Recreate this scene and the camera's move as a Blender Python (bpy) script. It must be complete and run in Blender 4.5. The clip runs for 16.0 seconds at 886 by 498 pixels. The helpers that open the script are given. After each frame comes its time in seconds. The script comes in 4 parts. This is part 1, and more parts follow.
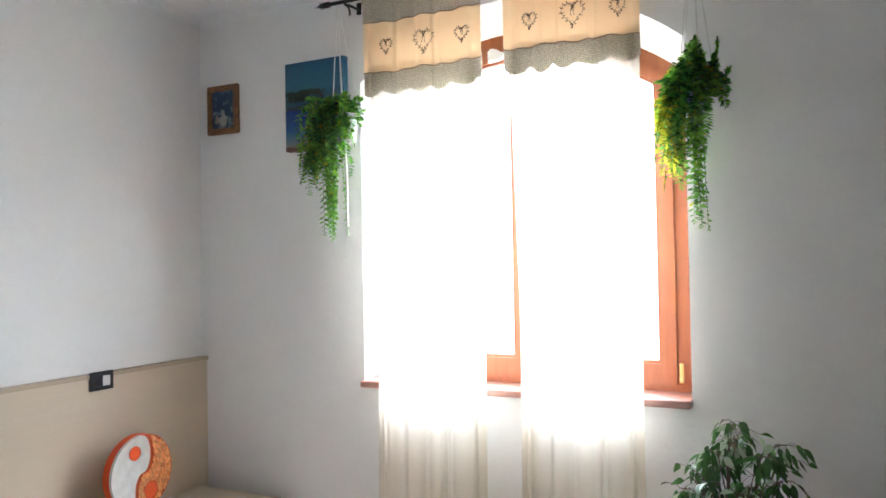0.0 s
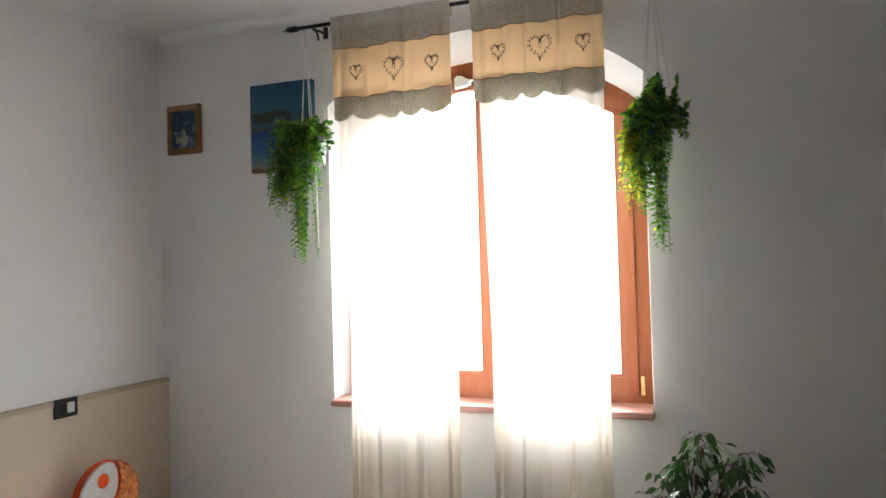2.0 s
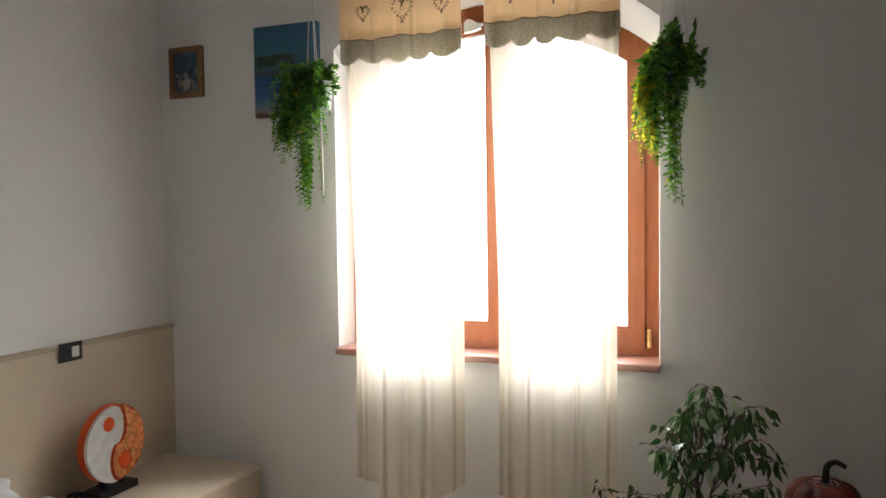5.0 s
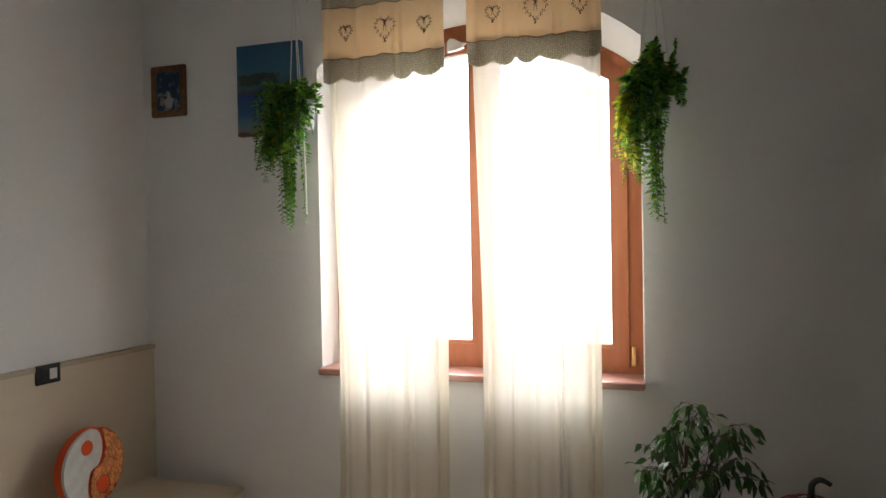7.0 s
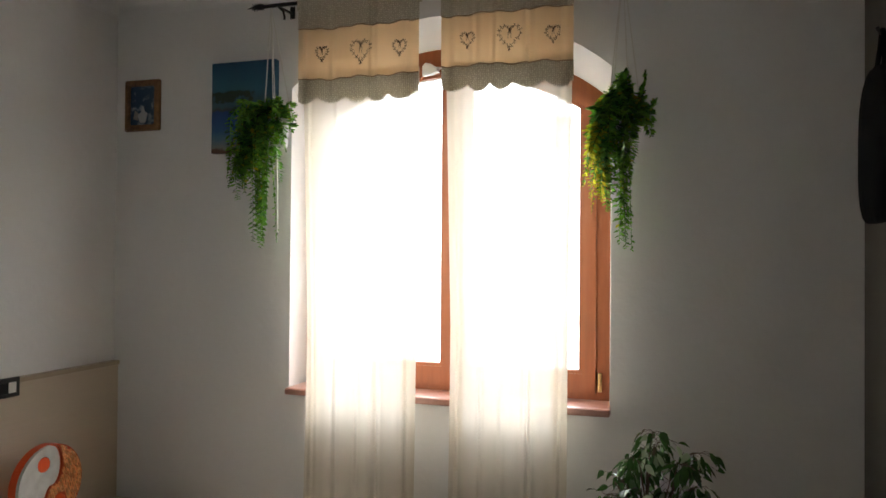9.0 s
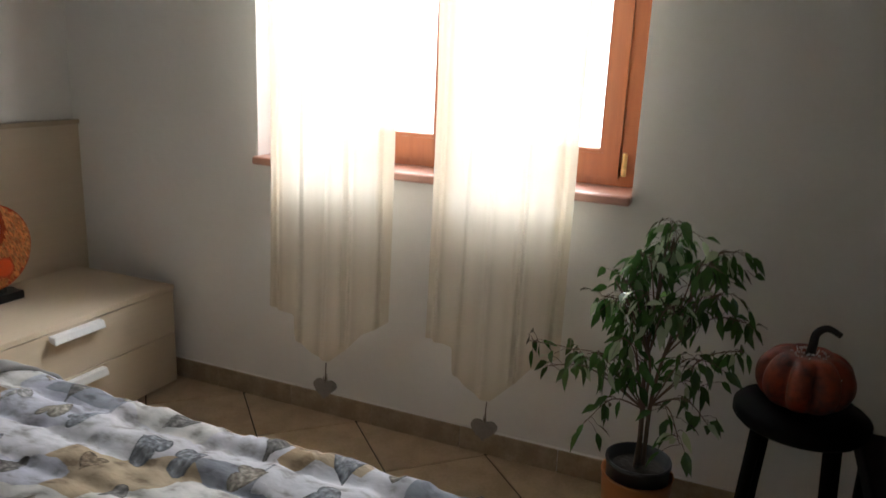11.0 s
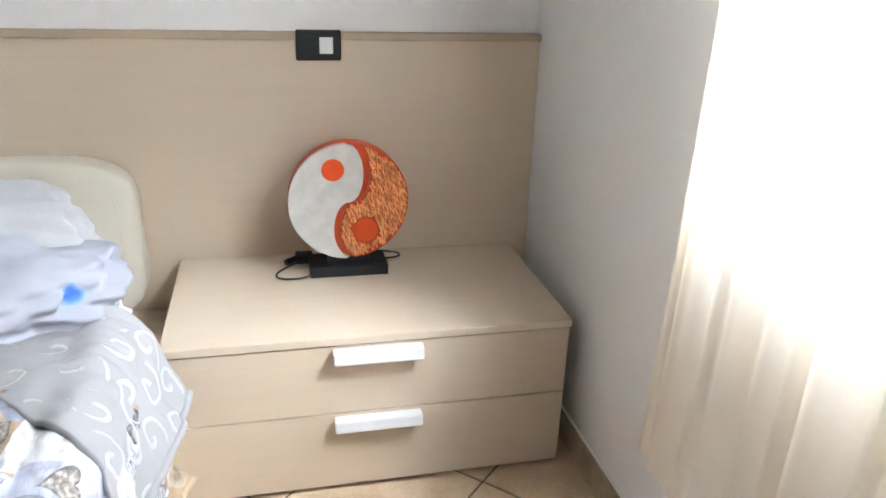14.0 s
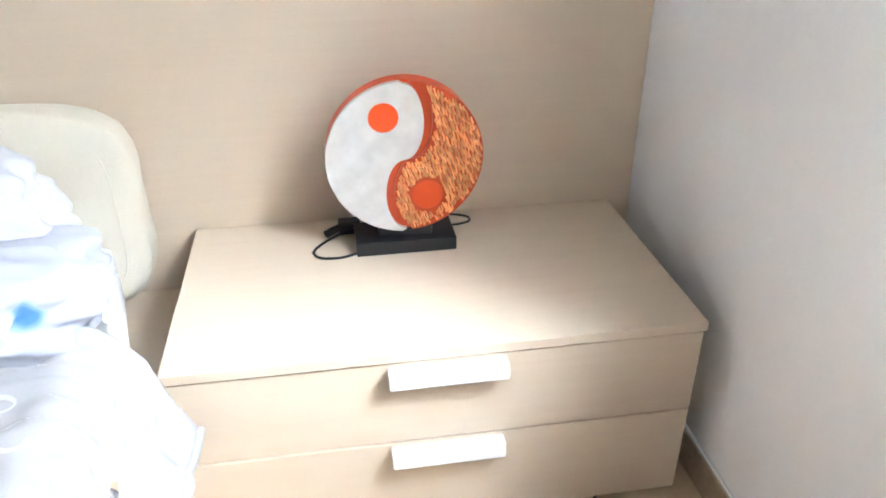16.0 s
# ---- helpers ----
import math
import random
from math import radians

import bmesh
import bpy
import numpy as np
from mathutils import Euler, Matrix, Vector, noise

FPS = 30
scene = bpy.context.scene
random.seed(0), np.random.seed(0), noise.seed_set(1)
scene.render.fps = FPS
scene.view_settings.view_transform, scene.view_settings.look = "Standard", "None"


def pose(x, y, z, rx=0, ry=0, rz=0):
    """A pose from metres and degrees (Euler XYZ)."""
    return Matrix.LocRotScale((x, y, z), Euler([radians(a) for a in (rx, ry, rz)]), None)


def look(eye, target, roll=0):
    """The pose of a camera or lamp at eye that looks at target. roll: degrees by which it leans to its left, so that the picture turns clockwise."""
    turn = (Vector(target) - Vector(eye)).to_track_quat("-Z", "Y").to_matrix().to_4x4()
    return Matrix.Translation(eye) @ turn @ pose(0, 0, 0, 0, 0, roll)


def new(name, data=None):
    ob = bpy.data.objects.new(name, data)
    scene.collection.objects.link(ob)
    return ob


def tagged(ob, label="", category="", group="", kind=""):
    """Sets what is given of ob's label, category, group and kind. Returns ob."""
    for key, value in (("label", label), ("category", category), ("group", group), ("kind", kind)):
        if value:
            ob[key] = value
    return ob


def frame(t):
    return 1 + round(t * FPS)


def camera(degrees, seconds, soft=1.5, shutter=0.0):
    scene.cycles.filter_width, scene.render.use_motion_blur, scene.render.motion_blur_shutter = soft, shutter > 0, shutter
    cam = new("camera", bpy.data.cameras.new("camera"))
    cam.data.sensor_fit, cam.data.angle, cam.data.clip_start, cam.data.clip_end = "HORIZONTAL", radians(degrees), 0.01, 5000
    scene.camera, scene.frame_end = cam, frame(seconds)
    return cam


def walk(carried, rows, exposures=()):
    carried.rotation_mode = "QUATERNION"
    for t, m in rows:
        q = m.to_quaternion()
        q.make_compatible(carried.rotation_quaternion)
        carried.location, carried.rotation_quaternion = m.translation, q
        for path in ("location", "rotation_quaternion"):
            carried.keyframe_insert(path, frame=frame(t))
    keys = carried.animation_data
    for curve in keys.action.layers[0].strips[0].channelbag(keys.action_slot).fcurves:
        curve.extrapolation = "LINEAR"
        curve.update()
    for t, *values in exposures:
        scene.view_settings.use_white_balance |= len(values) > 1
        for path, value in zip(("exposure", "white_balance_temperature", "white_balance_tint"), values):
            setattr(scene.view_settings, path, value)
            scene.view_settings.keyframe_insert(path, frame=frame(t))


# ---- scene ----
cam = camera(61.6, 16.0, soft=1.5, shutter=0.3)
PATH = [
    (0, (2.736, -2.834, 1.5), (1.855, -1.039, 1.543), -1.0),
    (0.5, (2.698, -2.893, 1.549), (1.919, -1.051, 1.567), -2.5),
    (1, (2.654, -2.947, 1.582), (1.941, -1.079, 1.638), -2.9),
    (1.5, (2.611, -2.979, 1.578), (1.922, -1.101, 1.588), -1.9),
    (2, (2.599, -2.997, 1.575), (1.904, -1.122, 1.624), -1.6),
    (2.5, (2.576, -2.997, 1.572), (1.851, -1.134, 1.568), -0.8),
    (3, (2.575, -2.981, 1.562), (1.884, -1.105, 1.513), -0.8),
    (3.5, (2.567, -2.965, 1.564), (1.872, -1.092, 1.472), -0.8),
    (6, (2.573, -2.964, 1.561), (1.867, -1.093, 1.513), -0.7),
    (6.5, (2.58, -2.959, 1.55), (1.935, -1.066, 1.526), -0.5),
    (7, (2.575, -2.949, 1.564), (1.906, -1.065, 1.533), -1.0),
    (7.5, (2.566, -2.962, 1.594), (1.936, -1.065, 1.656), 0.5),
    (8, (2.558, -2.97, 1.596), (1.947, -1.067, 1.667), 0.3),
    (10.5, (2.702, -2.599, 1.437), (1.999, -0.751, 1.136), 2.3),
    (11, (2.696, -2.315, 1.378), (1.944, -0.529, 0.883), 2.5),
    (11.5, (2.658, -2.012, 1.335), (1.912, -0.265, 0.709), 0.4),
    (12, (2.605, -1.654, 1.350), (1.513, -0.085, 0.761), 2.4),
    (12.5, (2.468, -1.349, 1.306), (1.086, -0.042, 0.688), 2.0),
    (13, (2.311, -1.065, 1.288), (0.73, -0.044, 0.613), -0.5),
    (13.5, (2.212, -0.849, 1.294), (0.423, -0.281, 0.602), 4.0),
    (14, (2.09, -0.768, 1.27), (0.283, -0.332, 0.532), 1.9),
    (14.5, (1.895, -0.765, 1.287), (0.107, -0.217, 0.579), -0.9),
    (15, (1.73, -0.757, 1.269), (-0.033, -0.355, 0.414), 2.0),
    (15.5, (1.608, -0.721, 1.263), (-0.131, -0.37, 0.341), 2.1),
    (16, (1.59, -0.723, 1.217), (-0.135, -0.443, 0.245), -0.2),
]
EXPOSURES = [(0, 1.72, 5450, 10), (0.5, 1.45, 5450, 10), (1, 1.32, 5600, 10), (2, 1.07, 5850, 10), (3, 0.96, 5950, 10), (3.5, 0.9, 6150, 10), (6, 0.55, 6200, 10), (8, 0.24, 6200, 10), (10.5, 0.34, 6200, 10), (11.5, 0.64, 6250, 10), (12, 1.14, 6150, 10), (12.5, 1.28, 6000, 10), (13.5, 1.62, 5750, 10), (14.5, 1.98, 5500, 10), (16, 2.38, 5400, 10)]
walk(cam, [(t, look(eye, target, roll)) for t, eye, target, roll in PATH], EXPOSURES)
DAY, GLOW = 410.0, 3.6

# ---- world and light ----
world = bpy.data.worlds.new("world")
scene.world = world
world.use_nodes = True
wn = world.node_tree
sky = wn.nodes.new("ShaderNodeTexSky")
sky.sky_type, sky.sun_disc = "NISHITA", False
sky.sun_elevation, sky.sun_rotation = radians(50), radians(37)
wn.links.new(sky.outputs[0], wn.nodes["Background"].inputs[0])
wn.nodes["Background"].inputs[1].default_value = 0.12

sun = new("sun", bpy.data.lights.new("sun", "SUN"))
sun.data.energy, sun.data.angle, sun.data.color = 2.5, radians(30), (1.0, 0.97, 0.93)
sun.matrix_world = look((3.4, 2.7, 5.1), (1.6, 0.3, 1.5))

day = new("window_daylight", bpy.data.lights.new("window_daylight", "AREA"))
day.data.shape, day.data.size, day.data.size_y = "RECTANGLE", 2.8, 2.8
day.data.energy, day.data.color = DAY, (0.95, 0.98, 1.0)
day.matrix_world = look((1.65, 2.2, 3.75), (1.5, -1.0, 0.5))


# ---- materials ----
def mat(name, col, rough=0.6, metal=0.0, col2=None, scale=6.0, mix=0.5, bump=0.0, bscale=60.0, stretch=(1, 1, 1), spec=0.5, rand=0.0, island=0.0, translucent=0.0, clear=0.0, coat=0.0, span=(0.45, 0.9)):
    """A surface with broad stains, fine grain and relief."""
    m = bpy.data.materials.new(name)
    m.use_nodes = True
    nt = m.node_tree
    N, L = nt.nodes, nt.links
    b = N["Principled BSDF"]
    b.inputs["Roughness"].default_value = rough
    b.inputs["Metallic"].default_value = metal
    b.inputs["Specular IOR Level"].default_value = spec
    b.inputs["Coat Weight"].default_value, b.inputs["Coat Roughness"].default_value = coat, 0.28
    col2 = col2 or tuple(c * 0.82 for c in col)
    tc = N.new("ShaderNodeTexCoord")
    mp = N.new("ShaderNodeMapping")
    mp.inputs["Scale"].default_value = stretch
    L.new(tc.outputs["Object"], mp.inputs[0])
    n1 = N.new("ShaderNodeTexNoise")
    n1.inputs["Scale"].default_value, n1.inputs["Detail"].default_value = scale, 6
    L.new(mp.outputs[0], n1.inputs[0])
    n2 = N.new("ShaderNodeTexNoise")
    n2.inputs["Scale"].default_value, n2.inputs["Detail"].default_value = bscale, 3
    L.new(mp.outputs[0], n2.inputs[0])
    add = N.new("ShaderNodeMath")
    add.operation = "MULTIPLY_ADD"
    add.inputs[1].default_value = 0.35
    L.new(n2.outputs[0], add.inputs[0])
    L.new(n1.outputs[0], add.inputs[2])
    mr = N.new("ShaderNodeMapRange")
    mr.inputs[1].default_value, mr.inputs[2].default_value = span
    mr.inputs[4].default_value = mix
    L.new(add.outputs[0], mr.inputs[0])
    mx = N.new("ShaderNodeMix")
    mx.data_type = "RGBA"
    mx.inputs[6].default_value, mx.inputs[7].default_value = (*col, 1), (*col2, 1)
    L.new(mr.outputs[0], mx.inputs[0])
    out = mx.outputs[2]
    if rand or island:
        hsv = N.new("ShaderNodeHueSaturation")
        src = N.new("ShaderNodeObjectInfo").outputs["Random"] if rand else N.new("ShaderNodeNewGeometry").outputs["Random Per Island"]
        r = N.new("ShaderNodeMapRange")
        k = rand or island
        r.inputs[3].default_value, r.inputs[4].default_value = 1 - k, 1 + k
        L.new(src, r.inputs[0])
        L.new(r.outputs[0], hsv.inputs["Value"])
        L.new(out, hsv.inputs["Color"])
        out = hsv.outputs[0]
    L.new(out, b.inputs["Base Color"])
    if bump:
        bp = N.new("ShaderNodeBump")
        bp.inputs["Strength"].default_value, bp.inputs["Distance"].default_value = 1.0, bump
        L.new(n2.outputs[0], bp.inputs["Height"])
        L.new(bp.outputs[0], b.inputs["Normal"])
    shader = b.outputs[0]
    if translucent:
        tr = N.new("ShaderNodeBsdfTranslucent")
        L.new(out, tr.inputs[0])
        ms = N.new("ShaderNodeMixShader")
        ms.inputs[0].default_value = translucent
        L.new(shader, ms.inputs[1]), L.new(tr.outputs[0], ms.inputs[2])
        shader = ms.outputs[0]
    if clear:
        tp = N.new("ShaderNodeBsdfTransparent")
        ms = N.new("ShaderNodeMixShader")
        ms.inputs[0].default_value = clear
        L.new(shader, ms.inputs[1]), L.new(tp.outputs[0], ms.inputs[2])
        shader = ms.outputs[0]
    L.new(shader, N["Material Output"].inputs[0])
    m["base"] = name
    return m


def node_mat(name, rough=0.6):
    m = bpy.data.materials.new(name)
    m.use_nodes = True
    return m, m.node_tree.nodes, m.node_tree.links, m.node_tree.nodes["Principled BSDF"]


def ramp(N, stops, mode="LINEAR"):
    r = N.new("ShaderNodeValToRGB")
    r.color_ramp.interpolation = mode
    e = r.color_ramp.elements
    for i, (p, c) in enumerate(stops):
        el = e[i] if i < 2 else e.new(p)
        el.position, el.color = p, (*c, 1)
    return r


PLASTER = mat("wall_plaster", (0.84, 0.825, 0.80), 0.85, col2=(0.79, 0.775, 0.745), scale=2.2, mix=0.75, bump=0.0017, bscale=34, spec=0.25)
# Side wall: shade is put into the colour, which also cuts bounced light.
SIDESHADE = mat("shade_darkened_wall", (0.17, 0.158, 0.14), 0.85, scale=2.2, mix=0.6, bump=0.0012, bscale=38, spec=0.25)
PRINT = mat("dull_blue_print", (0.025, 0.06, 0.12), 0.35, col2=(0.36, 0.40, 0.43), scale=24, mix=1.0, span=(0.70, 0.92), bump=0.0002)
CEIL = mat("ceiling_paint", (0.86, 0.85, 0.83), 0.9, scale=1.6, mix=0.25, bump=0.0008, bscale=50, spec=0.2)
TILE = mat("floor_tile_ceramic", (0.65, 0.49, 0.325), 0.28, col2=(0.50, 0.36, 0.22), scale=9, mix=0.9, span=(0.55, 0.8), bump=0.0006, bscale=90, rand=0.10)
SKIRT = mat("skirting_ceramic", (0.42, 0.33, 0.225), 0.4, col2=(0.27, 0.20, 0.13), scale=12, mix=0.8, span=(0.55, 0.8), bump=0.0005, bscale=80, rand=0.08)
GROUT = mat("grout", (0.085, 0.065, 0.05), 0.95, scale=20, bump=0.001)
WOOD = mat("pale_laminate", (0.62, 0.515, 0.382), 0.42, col2=(0.578, 0.474, 0.345), scale=4.0, mix=0.5, bump=0.0003, bscale=60, stretch=(8, 0.5, 18))
WOODTOP = mat("pale_laminate_top", (0.62, 0.515, 0.382), 0.42, col2=(0.578, 0.474, 0.345), scale=4.0, mix=0.5, bump=0.0003, bscale=60, stretch=(14, 0.5, 8))
CAPWOOD = mat("tan_laminate_edge", (0.47, 0.375, 0.26), 0.45, col2=(0.42, 0.33, 0.22), scale=4.0, mix=0.5, bump=0.0003, bscale=60, stretch=(14, 0.5, 8))
WINWOOD = mat("stained_window_wood", (0.40, 0.13, 0.045), 0.38, col2=(0.29, 0.085, 0.028), scale=3, mix=0.8, bump=0.0004, bscale=50, stretch=(14, 14, 1.2), coat=0.2)
SILL = mat("brown_glazed_sill", (0.46, 0.22, 0.155), 0.36, coat=0.6, spec=1.0, col2=(0.30, 0.12, 0.08), scale=14, mix=0.8, bump=0.0005, bscale=120)
BRASS = mat("brass", (0.78, 0.56, 0.24), 0.28, 1.0, bump=0.0002)
ALU = mat("brushed_aluminium", (0.86, 0.86, 0.86), 0.45, 0.3, col2=(0.7, 0.7, 0.7), bump=0.0002, bscale=120, stretch=(1, 0.1, 10))
BLACK = mat("black_plastic", (0.014, 0.015, 0.017), 0.35, bump=0.0002)
IRON = mat("black_wrought_iron", (0.012, 0.011, 0.011), 0.55, bump=0.001, bscale=150)
WHITEPL = mat("white_plastic", (0.78, 0.77, 0.73), 0.35, bump=0.0001)
SHEER = mat("ivory_sheer_voile", (0.916, 0.84, 0.712), 0.9, col2=(0.891, 0.797, 0.645), scale=3, mix=0.5, bump=0.0005, bscale=260, stretch=(1, 1, 0.3), spec=0.1, translucent=0.39, clear=0.26)
BEIGE = mat("beige_curtain_linen", (0.86, 0.71, 0.51), 0.9, col2=(0.81, 0.65, 0.445), scale=5, mix=0.6, bump=0.0006, bscale=300, stretch=(1, 1, 0.25), spec=0.1, translucent=0.74)
STITCH = mat("brown_thread", (0.09, 0.06, 0.042), 0.85, bump=0.0005, bscale=300)
BRAID = mat("brown_braid", (0.40, 0.30, 0.205), 0.9, bump=0.0008, bscale=250)
CORD = mat("white_cotton_cord", (0.75, 0.72, 0.66), 0.9, bump=0.0008, bscale=300)
POTW = mat("white_planter", (0.80, 0.79, 0.76), 0.4, translucent=0.25)
FERN = mat("fern_leaf", (0.075, 0.23, 0.026), 0.2, col2=(0.22, 0.42, 0.04), scale=25, mix=0.9, island=0.7, translucent=0.42, spec=0.9)
# Yellow here stands in for window light shining through the leaves.
FERNLIT = mat("yellow_backlit_leaf", (0.38, 0.44, 0.02), 0.2, col2=(0.58, 0.50, 0.025), scale=25, mix=0.9, island=0.4, translucent=0.68, spec=0.8)
FICUS = mat("ficus_leaf", (0.036, 0.092, 0.020), 0.2, col2=(0.075, 0.16, 0.036), scale=18, mix=0.8, island=0.45, translucent=0.28, spec=0.7)
# Pale leaf colour imitates the window's glint on glossy leaves.
FICUSGLINT = mat("pale_glint_leaf", (0.44, 0.52, 0.32), 0.28, island=0.25, translucent=0.2)
BARK = mat("ficus_bark", (0.13, 0.085, 0.055), 0.85, scale=30, bump=0.002, bscale=80)
SOIL = mat("dark_soil", (0.025, 0.018, 0.012), 0.95, scale=40, bump=0.006, bscale=60)
TERRA = mat("orange_planter", (0.40, 0.14, 0.035), 0.5, col2=(0.3, 0.1, 0.03), scale=10, bump=0.0005)
PUMP = mat("pumpkin_rind", (0.22, 0.028, 0.003), 0.5, col2=(0.03, 0.006, 0.003), scale=14, mix=0.9, span=(0.58, 0.88), bump=0.0015, bscale=55)
DARKW = mat("black_stained_wood", (0.005, 0.0047, 0.0047), 0.6, spec=0.06, bump=0.0004, bscale=50, stretch=(1, 8, 1))
ORANGE = mat("orange_lamp_resin", (0.70, 0.075, 0.005), 0.42, col2=(0.60, 0.055, 0.004), scale=12, mix=0.6, bump=0.0004)
REDOR = mat("red_orange_lamp_resin", (0.55, 0.07, 0.012), 0.4, col2=(0.46, 0.05, 0.01), scale=12, mix=0.6, bump=0.0004)
STRAW = mat("straw_orange_strands", (0.86, 0.43, 0.16), 0.5, col2=(0.74, 0.20, 0.045), scale=40, mix=0.9, bump=0.0003, island=0.3)
PEARL = mat("pearl_white_resin", (0.62, 0.60, 0.56), 0.36, col2=(0.48, 0.455, 0.42), scale=22, mix=0.8, bump=0.001, bscale=35)
LEATHER = mat("cream_leather", (0.60, 0.55, 0.44), 0.45, col2=(0.55, 0.50, 0.39), scale=8, mix=0.5, bump=0.0008, bscale=220)
LINEN = mat("white_bed_linen", (0.80, 0.80, 0.82), 0.9, col2=(0.74, 0.74, 0.77), scale=5, mix=0.4, bump=0.001, bscale=90, spec=0.15)
GREYLIN = mat("grey_white_pillow_linen", (0.45, 0.435, 0.43), 0.9, col2=(0.39, 0.375, 0.37), scale=7, mix=0.5, bump=0.001, bscale=90, spec=0.15)
SWIRL = mat("pale_grey_cotton", (0.375, 0.365, 0.36), 0.88, col2=(0.335, 0.325, 0.32), scale=9, mix=0.6, bump=0.0006, bscale=220, spec=0.2)
SCROLL = mat("white_woven_scroll", (0.475, 0.47, 0.465), 0.8, col2=(0.45, 0.445, 0.44), scale=12, bump=0.0006, bscale=260, spec=0.2)
GOLDFR = mat("carved_gilt_wood", (0.29, 0.145, 0.05), 0.45, col2=(0.11, 0.05, 0.018), scale=40, mix=0.9, bump=0.0025, bscale=120)
HEARTW = mat("woven_grey_wicker", (0.34, 0.305, 0.265), 0.9, scale=60, mix=0.9, bump=0.003, bscale=150)
DARKCL = mat("black_bag_fabric", (0.006, 0.006, 0.0065), 0.9, spec=0.1, bump=0.001, bscale=120)
WHITESEAL = mat("white_window_seal", (0.75, 0.75, 0.73), 0.5)


def make_glass():
    m, N, L, b = node_mat("window_glass")
    b.inputs["Base Color"].default_value = (0.97, 0.99, 0.98, 1)
    b.inputs["Roughness"].default_value = 0.0
    b.inputs["Transmission Weight"].default_value = 1.0
    b.inputs["IOR"].default_value = 1.45
    return m


def make_dotted():
    """Grey-brown cotton with small pale dots."""
    m, N, L, b = node_mat("dotted_grey_cotton")
    tc = N.new("ShaderNodeTexCoord")
    mp = N.new("ShaderNodeMapping")
    mp.inputs["Scale"].default_value = (1, 0.05, 1)
    L.new(tc.outputs["Object"], mp.inputs[0])
    v = N.new("ShaderNodeTexVoronoi")
    v.inputs["Scale"].default_value, v.inputs["Randomness"].default_value = 120, 0.45
    L.new(mp.outputs[0], v.inputs[0])
    r = ramp(N, [(0.0, (0.84, 0.80, 0.70)), (0.22, (0.78, 0.74, 0.64)), (0.32, (0.52, 0.48, 0.395)), (1.0, (0.48, 0.44, 0.355))])
    L.new(v.outputs["Distance"], r.inputs[0])
    b.inputs["Roughness"].default_value = 0.9
    L.new(r.outputs[0], b.inputs["Base Color"])
    tr = N.new("ShaderNodeBsdfTranslucent")
    L.new(r.outputs[0], tr.inputs[0])
    ms = N.new("ShaderNodeMixShader")
    ms.inputs[0].default_value = 0.68
    L.new(b.outputs[0], ms.inputs[1]), L.new(tr.outputs[0], ms.inputs[2])
    L.new(ms.outputs[0], N["Material Output"].inputs[0])
    return m


